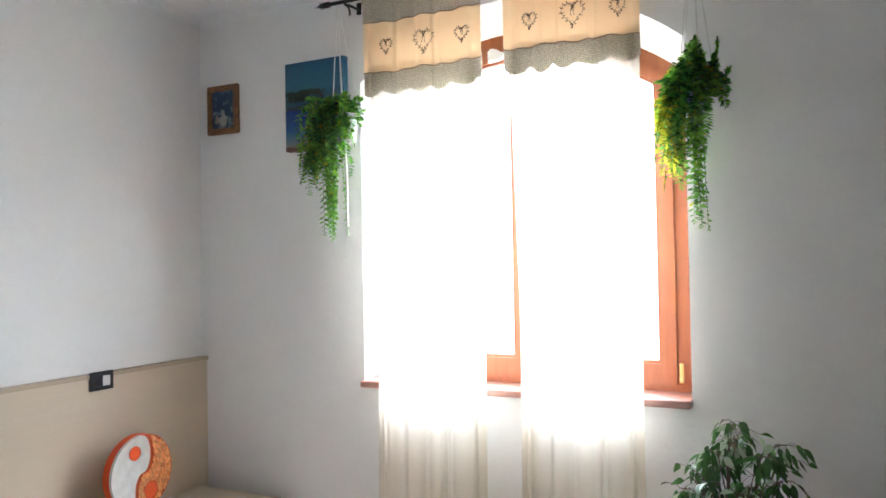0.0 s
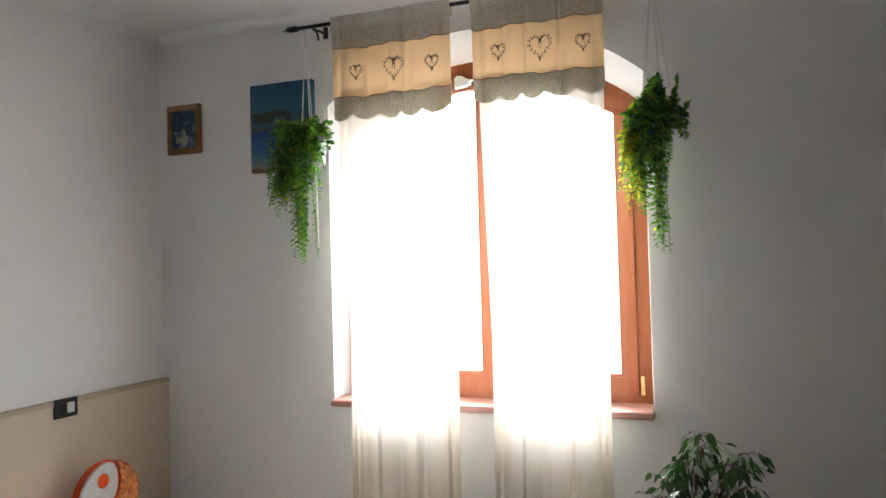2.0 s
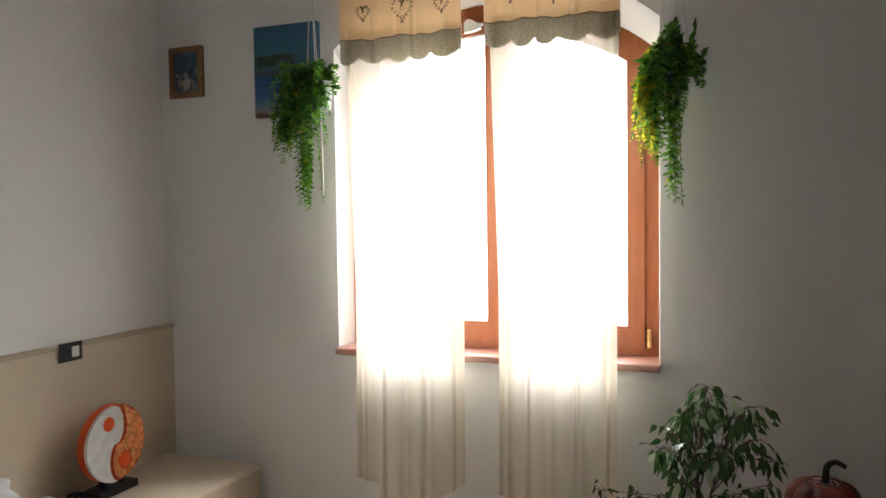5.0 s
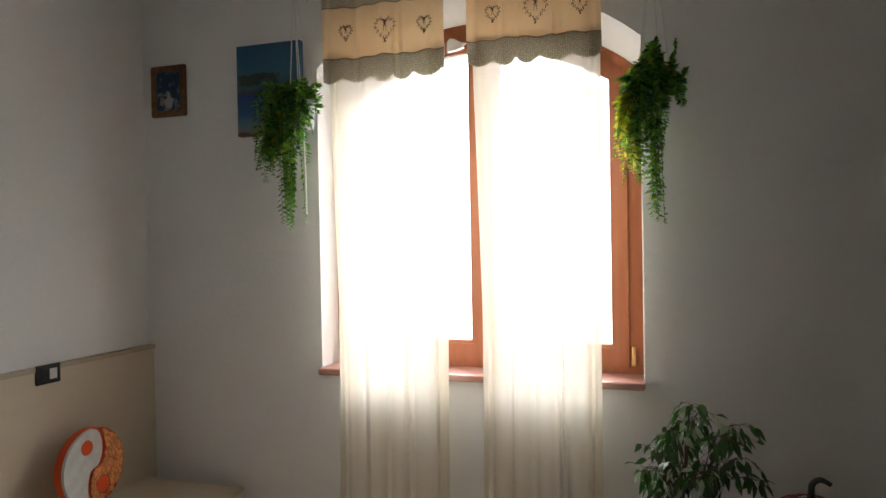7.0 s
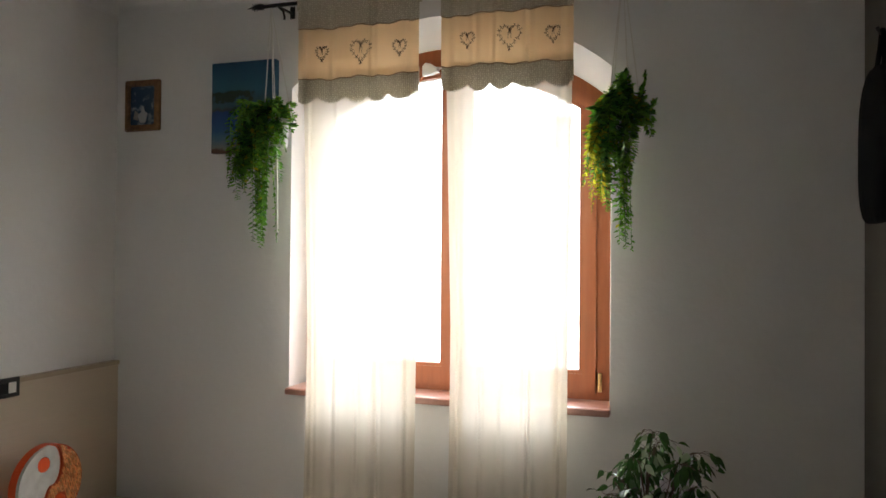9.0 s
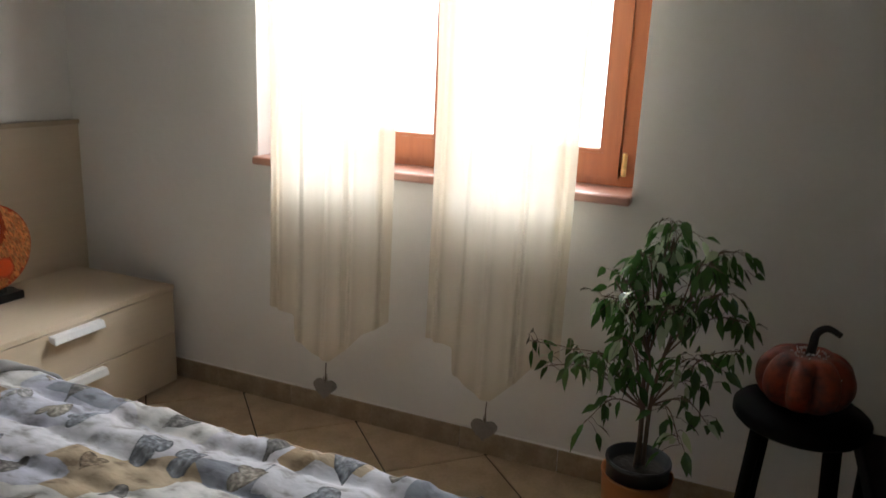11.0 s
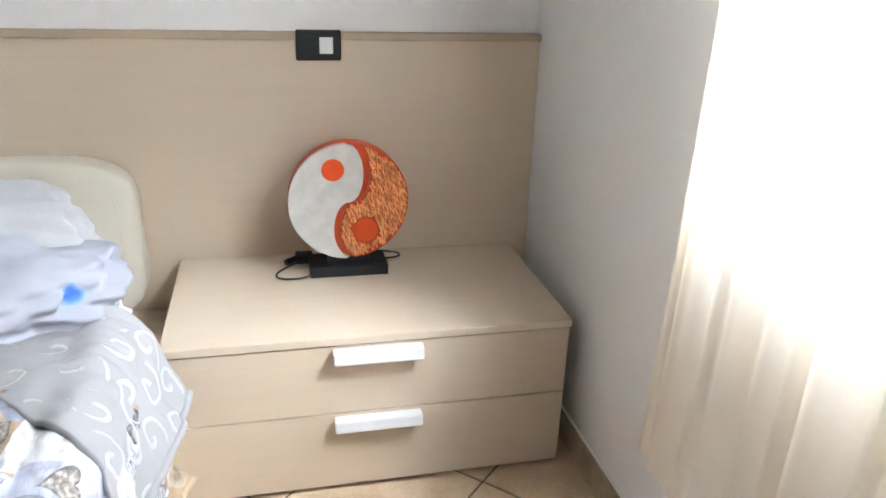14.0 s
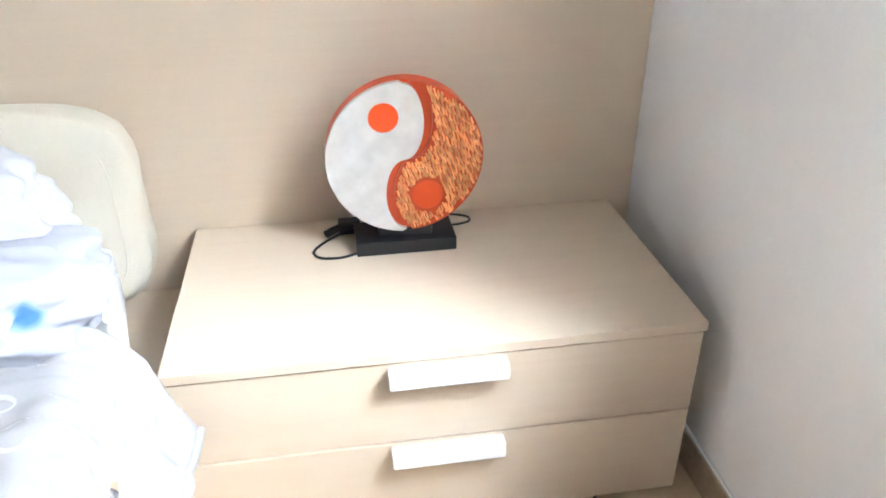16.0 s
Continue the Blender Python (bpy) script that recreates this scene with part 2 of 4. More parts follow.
def make_quilt():
    """Cotton print: pale, sandy and slate patches strewn with grey and dark pebbles."""
    m, N, L, b = node_mat("pebble_print_quilt")
    tc = N.new("ShaderNodeTexCoord")
    warp = N.new("ShaderNodeTexNoise")
    warp.inputs["Scale"].default_value = 7
    L.new(tc.outputs["Object"], warp.inputs[0])
    wm = N.new("ShaderNodeVectorMath")
    wm.operation = "MULTIPLY_ADD"
    wm.inputs[1].default_value = (0.03, 0.03, 0.0)
    L.new(warp.outputs["Color"], wm.inputs[0]), L.new(tc.outputs["Object"], wm.inputs[2])
    mp = N.new("ShaderNodeMapping")
    mp.inputs["Scale"].default_value = (0.75, 1.25, 0.6)
    mp.inputs["Rotation"].default_value = (0, 0, 0.12)
    L.new(wm.outputs[0], mp.inputs[0])
    patch = N.new("ShaderNodeTexVoronoi")
    patch.distance, patch.inputs["Scale"].default_value = "CHEBYCHEV", 6.4
    L.new(mp.outputs[0], patch.inputs[0])
    sep = N.new("ShaderNodeSeparateColor")
    L.new(patch.outputs["Color"], sep.inputs[0])
    base = ramp(N, [(0.0, (0.65, 0.65, 0.70)), (0.26, (0.70, 0.69, 0.68)), (0.40, (0.42, 0.315, 0.205)), (0.55, (0.53, 0.54, 0.63)), (0.72, (0.31, 0.33, 0.385)), (0.83, (0.48, 0.385, 0.275))], "CONSTANT")
    L.new(sep.outputs[0], base.inputs[0])
    fine = N.new("ShaderNodeTexNoise")
    fine.inputs["Scale"].default_value, fine.inputs["Detail"].default_value = 26, 6
    L.new(mp.outputs[0], fine.inputs[0])
    fr = ramp(N, [(0.34, (0.50, 0.48, 0.47)), (0.47, (0.90, 0.90, 0.90)), (0.62, (1.08, 1.07, 1.07))])
    L.new(fine.outputs[0], fr.inputs[0])
    mul = N.new("ShaderNodeMix")
    mul.data_type, mul.blend_type = "RGBA", "MULTIPLY"
    mul.inputs[0].default_value = 1
    L.new(base.outputs[0], mul.inputs[6]), L.new(fr.outputs[0], mul.inputs[7])
    # the print runs on over the side: height is folded out into breadth
    cut = N.new("ShaderNodeSeparateXYZ")
    L.new(tc.outputs["Object"], cut.inputs[0])
    run = N.new("ShaderNodeMath")
    run.operation = "MULTIPLY_ADD"
    run.inputs[1].default_value = -0.85
    L.new(cut.outputs[2], run.inputs[0]), L.new(cut.outputs[1], run.inputs[2])
    mp2 = N.new("ShaderNodeCombineXYZ")
    L.new(cut.outputs[0], mp2.inputs[0]), L.new(run.outputs[0], mp2.inputs[1])
    peb = N.new("ShaderNodeTexVoronoi")
    peb.voronoi_dimensions = "2D"
    peb.inputs["Scale"].default_value, peb.inputs["Randomness"].default_value = 7.0, 0.6
    L.new(mp2.outputs[0], peb.inputs[0])
    sp = N.new("ShaderNodeSeparateColor")
    L.new(peb.outputs["Color"], sp.inputs[0])
    stone = ramp(N, [(0.0, (0.20, 0.19, 0.185)), (0.24, (0.26, 0.275, 0.31)), (0.48, (0.33, 0.30, 0.26)), (0.70, (0.38, 0.375, 0.385)), (0.86, (0.27, 0.21, 0.15))], "CONSTANT")
    L.new(sp.outputs[1], stone.inputs[0])
    wv = N.new("ShaderNodeTexNoise")
    wv.inputs["Scale"].default_value, wv.inputs["Detail"].default_value = 85, 6
    L.new(mp2.outputs[0], wv.inputs[0])
    wr = ramp(N, [(0.36, (0.42, 0.41, 0.41)), (0.52, (1.0, 1.0, 1.01)), (0.66, (2.0, 2.0, 2.0))])
    L.new(wv.outputs[0], wr.inputs[0])
    mul2 = N.new("ShaderNodeMix")
    mul2.data_type, mul2.blend_type = "RGBA", "MULTIPLY"
    mul2.inputs[0].default_value = 0.8
    L.new(stone.outputs[0], mul2.inputs[6]), L.new(wr.outputs[0], mul2.inputs[7])
    lim = N.new("ShaderNodeMapRange")
    lim.inputs[3].default_value, lim.inputs[4].default_value = 0.016, 0.048
    L.new(sp.outputs[0], lim.inputs[0])
    # heart-shaped stones: x^2 + (y - k sqrt|x|)^2 below a limit, turned at random
    rel = N.new("ShaderNodeVectorMath")
    rel.operation = "SUBTRACT"
    L.new(mp2.outputs[0], rel.inputs[0]), L.new(peb.outputs["Position"], rel.inputs[1])
    turn = N.new("ShaderNodeVectorRotate")
    turn.rotation_type = "Z_AXIS"
    ang = N.new("ShaderNodeMath")
    ang.operation = "MULTIPLY"
    ang.inputs[1].default_value = 6.28
    L.new(sp.outputs[2], ang.inputs[0]), L.new(ang.outputs[0], turn.inputs["Angle"])
    L.new(rel.outputs[0], turn.inputs["Vector"])
    xy = N.new("ShaderNodeSeparateXYZ")
    L.new(turn.outputs[0], xy.inputs[0])

    def op(kind, p, q):
        o = N.new("ShaderNodeMath")
        o.operation = kind
        for i, v in enumerate((p, q)):
            if isinstance(v, (int, float)):
                o.inputs[i].default_value = v
            elif v is not None:
                L.new(v, o.inputs[i])
        return o.outputs[0]

    px, py = op("MULTIPLY", xy.outputs[0], 7.4), op("MULTIPLY", xy.outputs[1], 8.2)
    dy = op("SUBTRACT", py, op("MULTIPLY", op("SQRT", op("ABSOLUTE", px, None), None), 0.42))
    dy = op("ADD", dy, 0.10)
    field = op("ADD", op("MULTIPLY", px, px), op("MULTIPLY", dy, dy))
    less = N.new("ShaderNodeMath")
    less.operation = "LESS_THAN"
    L.new(field, less.inputs[0]), L.new(op("MULTIPLY", lim.outputs[0], 2.0), less.inputs[1])
    # each stone darkens to a drawn outline
    inner = N.new("ShaderNodeMapRange")
    inner.inputs[1].default_value, inner.inputs[2].default_value = 0.62, 1.0
    inner.inputs[3].default_value, inner.inputs[4].default_value = 1.0, 0.35
    L.new(op("DIVIDE", field, op("MULTIPLY", lim.outputs[0], 2.0)), inner.inputs[0])
    edged = N.new("ShaderNodeVectorMath")
    edged.operation = "SCALE"
    L.new(mul2.outputs[2], edged.inputs[0]), L.new(inner.outputs[0], edged.inputs["Scale"])
    mx = N.new("ShaderNodeMix")
    mx.data_type = "RGBA"
    L.new(less.outputs[0], mx.inputs[0]), L.new(mul.outputs[2], mx.inputs[6]), L.new(edged.outputs[0], mx.inputs[7])
    L.new(mx.outputs[2], b.inputs["Base Color"])
    b.inputs["Roughness"].default_value = 0.85
    b.inputs["Specular IOR Level"].default_value = 0.2
    bp = N.new("ShaderNodeBump")
    bp.inputs["Distance"].default_value = 0.004
    L.new(fine.outputs[0], bp.inputs["Height"]), L.new(bp.outputs[0], b.inputs["Normal"])
    return m


def make_seascape(name, z0, z1, x0, trees=True):
    """Painted sky, trees, blue water and a sandy shore, by height."""
    m, N, L, b = node_mat(name)
    tc = N.new("ShaderNodeTexCoord")
    sx = N.new("ShaderNodeSeparateXYZ")
    L.new(tc.outputs["Object"], sx.inputs[0])
    h = N.new("ShaderNodeMapRange")
    h.inputs[1].default_value, h.inputs[2].default_value = z0, z1
    L.new(sx.outputs[2], h.inputs[0])
    n = N.new("ShaderNodeTexNoise")
    n.inputs["Scale"].default_value, n.inputs["Detail"].default_value = 22, 5
    L.new(tc.outputs["Object"], n.inputs[0])
    a = N.new("ShaderNodeMath")
    a.operation = "MULTIPLY_ADD"
    a.inputs[1].default_value = 0.10
    L.new(n.outputs[0], a.inputs[0]), L.new(h.outputs[0], a.inputs[2])
    r = ramp(N, [(0.0, (0.10, 0.045, 0.03)), (0.085, (0.12, 0.06, 0.035)), (0.11, (0.20, 0.22, 0.20)), (0.2, (0.07, 0.17, 0.24)), (0.3, (0.02, 0.10, 0.24)), (0.50, (0.015, 0.06, 0.20)), (0.52, (0.05, 0.055, 0.05)), (0.55, (0.05, 0.11, 0.14)), (0.75, (0.035, 0.14, 0.21)), (1.0, (0.012, 0.09, 0.18))])
    L.new(a.outputs[0], r.inputs[0])
    out = r.outputs[0]
    if trees:
        t = N.new("ShaderNodeTexNoise")
        t.inputs["Scale"].default_value, t.inputs["Detail"].default_value = 26, 6
        L.new(tc.outputs["Object"], t.inputs[0])
        band = ramp(N, [(0.50, (0, 0, 0)), (0.56, (0.7, 0.7, 0.7)), (0.66, (0.9, 0.9, 0.9)), (0.72, (0, 0, 0))])
        L.new(h.outputs[0], band.inputs[0])
        side = N.new("ShaderNodeMapRange")
        side.inputs[1].default_value, side.inputs[2].default_value = x0 + 0.20, x0 + 0.26
        side.inputs[3].default_value, side.inputs[4].default_value = 1, 0.2
        L.new(sx.outputs[0], side.inputs[0])
        mu = N.new("ShaderNodeMath")
        mu.operation = "MULTIPLY"
        L.new(band.outputs[0], mu.inputs[0]), L.new(side.outputs[0], mu.inputs[1])
        mu2 = N.new("ShaderNodeMath")
        mu2.operation = "MULTIPLY"
        L.new(mu.outputs[0], mu2.inputs[0]), L.new(t.outputs[0], mu2.inputs[1])
        st = ramp(N, [(0.27, (0, 0, 0)), (0.37, (1, 1, 1))])
        L.new(mu2.outputs[0], st.inputs[0])
        mx = N.new("ShaderNodeMix")
        mx.data_type = "RGBA"
        mx.inputs[7].default_value = (0.018, 0.04, 0.02, 1)
        L.new(st.outputs[0], mx.inputs[0]), L.new(out, mx.inputs[6])
        out = mx.outputs[2]
    L.new(out, b.inputs["Base Color"])
    b.inputs["Roughness"].default_value = 0.5
    bp = N.new("ShaderNodeBump")
    bp.inputs["Distance"].default_value = 0.001
    L.new(n.outputs[0], bp.inputs["Height"]), L.new(bp.outputs[0], b.inputs["Normal"])
    return m


def make_spotted_linen(centre, size):
    """White linen with one blue printed shape."""
    m, N, L, b = node_mat("white_linen_blue_print")
    tc = N.new("ShaderNodeTexCoord")
    n = N.new("ShaderNodeTexNoise")
    n.inputs["Scale"].default_value = 14
    L.new(tc.outputs["Object"], n.inputs[0])
    w = N.new("ShaderNodeVectorMath")
    w.operation = "MULTIPLY_ADD"
    w.inputs[1].default_value = (0.04, 0.04, 0.04)
    L.new(n.outputs["Color"], w.inputs[0]), L.new(tc.outputs["Object"], w.inputs[2])
    mp = N.new("ShaderNodeMapping")
    mp.vector_type = "TEXTURE"
    mp.inputs["Location"].default_value = tuple(c + 0.02 for c in centre)
    mp.inputs["Scale"].default_value = size
    L.new(w.outputs[0], mp.inputs[0])
    ln = N.new("ShaderNodeVectorMath")
    ln.operation = "LENGTH"
    L.new(mp.outputs[0], ln.inputs[0])
    r = ramp(N, [(0.0, (0.03, 0.09, 0.45)), (0.75, (0.10, 0.22, 0.60)), (0.95, (0.36, 0.44, 0.62)), (1.0, (0.40, 0.40, 0.44))])
    L.new(ln.outputs["Value"], r.inputs[0])
    L.new(r.outputs[0], b.inputs["Base Color"])
    b.inputs["Roughness"].default_value = 0.9
    b.inputs["Specular IOR Level"].default_value = 0.15
    return m


GLASS, DOTTED, QUILT = make_glass(), make_dotted(), make_quilt()


# ---- mesh tools ----
def part(name, bm, material, parent=None, label="", smooth=False):
    me = bpy.data.meshes.new(name)
    bmesh.ops.recalc_face_normals(bm, faces=bm.faces[:])
    bm.to_mesh(me)
    bm.free()
    me.materials.append(material)
    if smooth:
        me.shade_smooth()
    ob = new(name, me)
    if parent is not None:
        ob.parent = parent
    return tagged(ob, label)


def thing(name, loc, label, category, group="", rz=0):
    ob = new(name)
    ob.empty_display_size = 0.05
    ob.matrix_world = pose(*loc, 0, 0, rz)
    return tagged(ob, label, category, group)


def box(x0, x1, y0, y1, z0, z1, bevel=0.0, seg=2, bm=None):
    own = bmesh.new()
    bmesh.ops.create_cube(own, size=1)
    for v in own.verts:
        v.co = Vector((x0 + (v.co.x + 0.5) * (x1 - x0), y0 + (v.co.y + 0.5) * (y1 - y0), z0 + (v.co.z + 0.5) * (z1 - z0)))
    if bevel:
        bmesh.ops.bevel(own, geom=own.edges[:], offset=bevel, segments=seg, affect="EDGES", profile=0.5)
    if bm is None:
        return own
    tmp = bpy.data.meshes.new("tmp")
    own.to_mesh(tmp)
    own.free()
    bm.from_mesh(tmp)
    bpy.data.meshes.remove(tmp)
    return bm


def tube(points, radius, sides=8, bm=None, taper=None):
    """A round rod along points; taper gives the radius at its end."""
    bm = bm or bmesh.new()
    pts = [Vector(p) for p in points]
    rings = []
    for i, p in enumerate(pts):
        d = (pts[min(i + 1, len(pts) - 1)] - pts[max(i - 1, 0)]).normalized()
        a = d.orthogonal().normalized() if not rings else (side - d * side.dot(d)).normalized()
        side = a
        b = d.cross(a)
        r = radius if taper is None else radius + (taper - radius) * i / (len(pts) - 1)
        rings.append([bm.verts.new(p + (a * math.cos(q) + b * math.sin(q)) * r) for q in (2 * math.pi * k / sides for k in range(sides))])
    for r0, r1 in zip(rings, rings[1:]):
        for k in range(sides):
            bm.faces.new((r0[k], r0[(k + 1) % sides], r1[(k + 1) % sides], r1[k]))
    bm.faces.new(rings[0][::-1]), bm.faces.new(rings[-1])
    return bm


def lathe(profile, n=32, bm=None, squash=None):
    bm = bm or bmesh.new()
    rings = []
    for r, z in profile:
        rings.append([bm.verts.new((r * math.cos(2 * math.pi * k / n), r * math.sin(2 * math.pi * k / n), z)) for k in range(n)])
    for a, b in zip(rings, rings[1:]):
        for k in range(n):
            bm.faces.new((a[k], a[(k + 1) % n], b[(k + 1) % n], b[k]))
    bm.faces.new(rings[0][::-1]), bm.faces.new(rings[-1])
    return bm


def ring_solid(outer, inner, y0, y1):
    """A frame between two loops of (x, z), from depth y0 to y1."""
    bm = bmesh.new()
    n = len(outer)
    v = {}
    for key, loop in (("o", outer), ("i", inner)):
        for y in (y0, y1):
            v[key, y] = [bm.verts.new((x, y, z)) for x, z in loop]
    for k in range(n):
        j = (k + 1) % n
        bm.faces.new((v["o", y0][k], v["o", y0][j], v["i", y0][j], v["i", y0][k]))
        bm.faces.new((v["o", y1][k], v["i", y1][k], v["i", y1][j], v["o", y1][j]))
        bm.faces.new((v["o", y0][k], v["o", y1][k], v["o", y1][j], v["o", y0][j]))
        bm.faces.new((v["i", y0][k], v["i", y0][j], v["i", y1][j], v["i", y1][k]))
    return bm


def plate(loop, y0, y1, axis="y", bevel=0.0):
    """A flat solid from a loop of (u, z)."""
    bm = bmesh.new()
    f = lambda u, z, d: (u, d, z) if axis == "y" else (d, u, z)
    a = [bm.verts.new(f(u, z, y0)) for u, z in loop]
    b = [bm.verts.new(f(u, z, y1)) for u, z in loop]
    fa, fb = bm.faces.new(a), bm.faces.new(b[::-1])
    for k in range(len(loop)):
        j = (k + 1) % len(loop)
        bm.faces.new((a[k], b[k], b[j], a[j]))
    if bevel:
        bmesh.ops.bevel(bm, geom=list(fa.edges) + list(fb.edges), offset=bevel, segments=2, affect="EDGES")
    bmesh.ops.triangulate(bm, faces=[f for f in bm.faces if len(f.verts) > 4])
    return bm


# ---- the room ----
XW, XE, YS, ZC = -0.012, 3.22, -3.4, 2.775
OX0, OX1, SPRING, RISE = 0.945, 2.345, 2.325, 0.26


def arch(x, x0, x1, spring, rise):
    half, mid = (x1 - x0) / 2, (x0 + x1) / 2
    R = (half * half + rise * rise) / (2 * rise)
    return spring + rise - R + math.sqrt(max(R * R - (x - mid) ** 2, 0))


def opening(x0, x1, zb, spring, rise, n=24):
    """Loop of an arched opening: up the right side, over the arch, down the left side."""
    loop = [(x0, zb), (x1, zb)]
    for k in range(n + 1):
        x = x1 + (x0 - x1) * k / n
        loop.append((x, arch(x, x0, x1, spring, rise)))
    return loop


def wall_with_window():
    bm = bmesh.new()
    n = 24
    front = opening(OX0, OX1, 0.965, SPRING, RISE, n)
    inner = opening(0.957, 2.331, 0.965, SPRING - 0.10, RISE, n)
    lo, hi, zt = XW - 0.55, XE + 0.55, ZC + 0.15
    outer = []
    for i, (x, z) in enumerate(front):
        if i == 0:
            outer.append((lo, -0.1))
        elif i == 1:
            outer.append((hi, -0.1))
        elif i == 2:
            outer.append((hi, zt))
        elif i == len(front) - 1:
            outer.append((lo, zt))
        else:
            outer.append((x, zt))
    rows = [(outer, 0.0), (front, 0.0), (inner, 0.13), (inner, 0.36), (outer, 0.36)]
    v = [[bm.verts.new((x, y, z)) for x, z in loop] for loop, y in rows]
    for a, b in zip(v, v[1:] + v[:1]):
        for k in range(len(a)):
            j = (k + 1) % len(a)
            bm.faces.new((a[k], a[j], b[j], b[k]))
    return part("wall_north", bm, PLASTER)


tagged(wall_with_window(), "rough white plaster wall with an arched window opening", "wall", kind="structure")
tagged(part("wall_west", box(XW - 0.55, XW, YS - 0.55, 0.0, -0.1, ZC + 0.15), PLASTER), "white plaster wall behind the bed", "wall", kind="structure")
tagged(part("wall_east", box(XE, XE + 0.55, YS - 0.55, 0.0, -0.1, ZC + 0.15), SIDESHADE), "side wall with shade put into its darkened colour", "wall", kind="structure")
# Out of view; its nearness is chosen to throw window light back north.
tagged(part("wall_south", box(XW, XE, YS - 0.55, YS, -0.1, ZC + 0.15), PLASTER), "unseen white wall behind the camera, set close to bounce light", "wall", kind="structure")


def ceiling():
    bm = box(XW, XE, YS, 0.0, ZC, ZC + 0.15)
    n, r = 6, 0.05
    for (ax, s) in (("x", 1), ("y", -1)):
        rows = []
        for k in range(n + 1):
            a = math.pi / 2 * k / n
            d, z = r * (1 - math.cos(a)), ZC - r * (1 - math.sin(a))
            rows.append([bm.verts.new((XW + d, y, z)) if ax == "x" else bm.verts.new((y, -d, z)) for y in ((YS, 0.0) if ax == "x" else (XW, XE))])
        for a, b in zip(rows, rows[1:]):
            bm.faces.new((a[0], a[1], b[1], b[0]))
    return part("ceiling", bm, CEIL)


tagged(ceiling(), "plain white painted ceiling with softly rounded edge", "ceiling", kind="structure")
floor = tagged(part("floor", box(XW - 0.55, XE + 0.55, YS - 0.55, 0.36, -0.12, -0.004), GROUT), "beige brown ceramic tiles laid diagonally with dark joints", "floor", kind="structure")
backdrop_mat, BN, BL, BB = node_mat("bright_overcast_distance")
BB.inputs["Base Color"].default_value = (0.8, 0.8, 0.8, 1)
BB.inputs["Emission Color"].default_value = (1.0, 0.99, 0.97, 1)
BB.inputs["Emission Strength"].default_value = GLOW
tagged(part("backdrop", box(-9, 12, 5.0, 5.1, -3, 6.5), backdrop_mat), "hazy white daylight outside the window", "backdrop", kind="structure")


# ---- window ----
def sash_loop(x0, x1, zb, drop, n=16):
    loop = [(x0, zb), (x1, zb)]
    for k in range(n + 1):
        x = x1 + (x0 - x1) * k / n
        loop.append((x, arch(x, 0.957, 2.331, SPRING - 0.10, RISE) - drop))
    return loop


def window():
    w = tagged(new("window_1"), "arched two-leaf window in orange-brown stained wood", "window", kind="structure")
    part("window_frame", ring_solid(opening(0.958, 2.330, 0.997, SPRING - 0.101, RISE), opening(1.013, 2.275, 1.022, SPRING - 0.162, RISE * 0.93), 0.135, 0.205), WINWOOD, w)
    for x0, x1 in ((1.013, 1.676), (1.679, 2.275)):
        s = part("sash", ring_solid(sash_loop(x0, x1, 1.024, 0.062), sash_loop(x0 + 0.055, x1 - 0.055, 1.102, 0.112), 0.122, 0.19), WINWOOD, w)
        part("glazing_bead", ring_solid(sash_loop(x0 + 0.054, x1 - 0.054, 1.101, 0.111), sash_loop(x0 + 0.067, x1 - 0.067, 1.114, 0.124), 0.130, 0.182), WINWOOD, s)
        part("window_seal", ring_solid(sash_loop(x0 + 0.0665, x1 - 0.0665, 1.1135, 0.1235), sash_loop(x0 + 0.0705, x1 - 0.0705, 1.1175, 0.1275), 0.145, 0.17), WHITESEAL, s, "thin white rubber glass seal")
        g = part("pane", plate(sash_loop(x0 + 0.068, x1 - 0.068, 1.115, 0.125), 0.155, 0.159), GLASS, s, "clear glass pane")
        g.visible_shadow = False
    part("lower_rail", box(0.96, 2.328, 0.137, 0.20, 0.9975, 1.027), WINWOOD, w)
    h = part("hinge", lathe([(0.0075, 0), (0.009, 0.002), (0.009, 0.024), (0.0075, 0.026), (0.0085, 0.028), (0.0085, 0.072), (0.006, 0.076)], 14), BRASS, w, "brass hinge", True)
    h.location = (2.293, 0.118, 1.033)
    h = part("hinge", lathe([(0.0075, 0), (0.009, 0.002), (0.009, 0.024), (0.0085, 0.028), (0.0085, 0.072), (0.006, 0.076)], 14), BRASS, w, "brass hinge", True)
    h.location = (2.293, 0.118, 2.06)
    catch = plate([(1.530, 2.362), (1.568, 2.366), (1.604, 2.376), (1.592, 2.384), (1.614, 2.394), (1.584, 2.398), (1.566, 2.414), (1.544, 2.418), (1.530, 2.404)], 0.085, 0.115, "y", 0.003)
    part("window_catch", catch, WHITEPL, w, "white plastic catch at the top of the sash")


window()
tagged(part("window_sill", box(0.946, 2.348, -0.046, 0.30, 0.965, 0.996, 0.009, 3), SILL), "glossy red-brown window sill slab", "window sill", kind="structure")


# ---- curtains ----
PLEAT = 0.0055


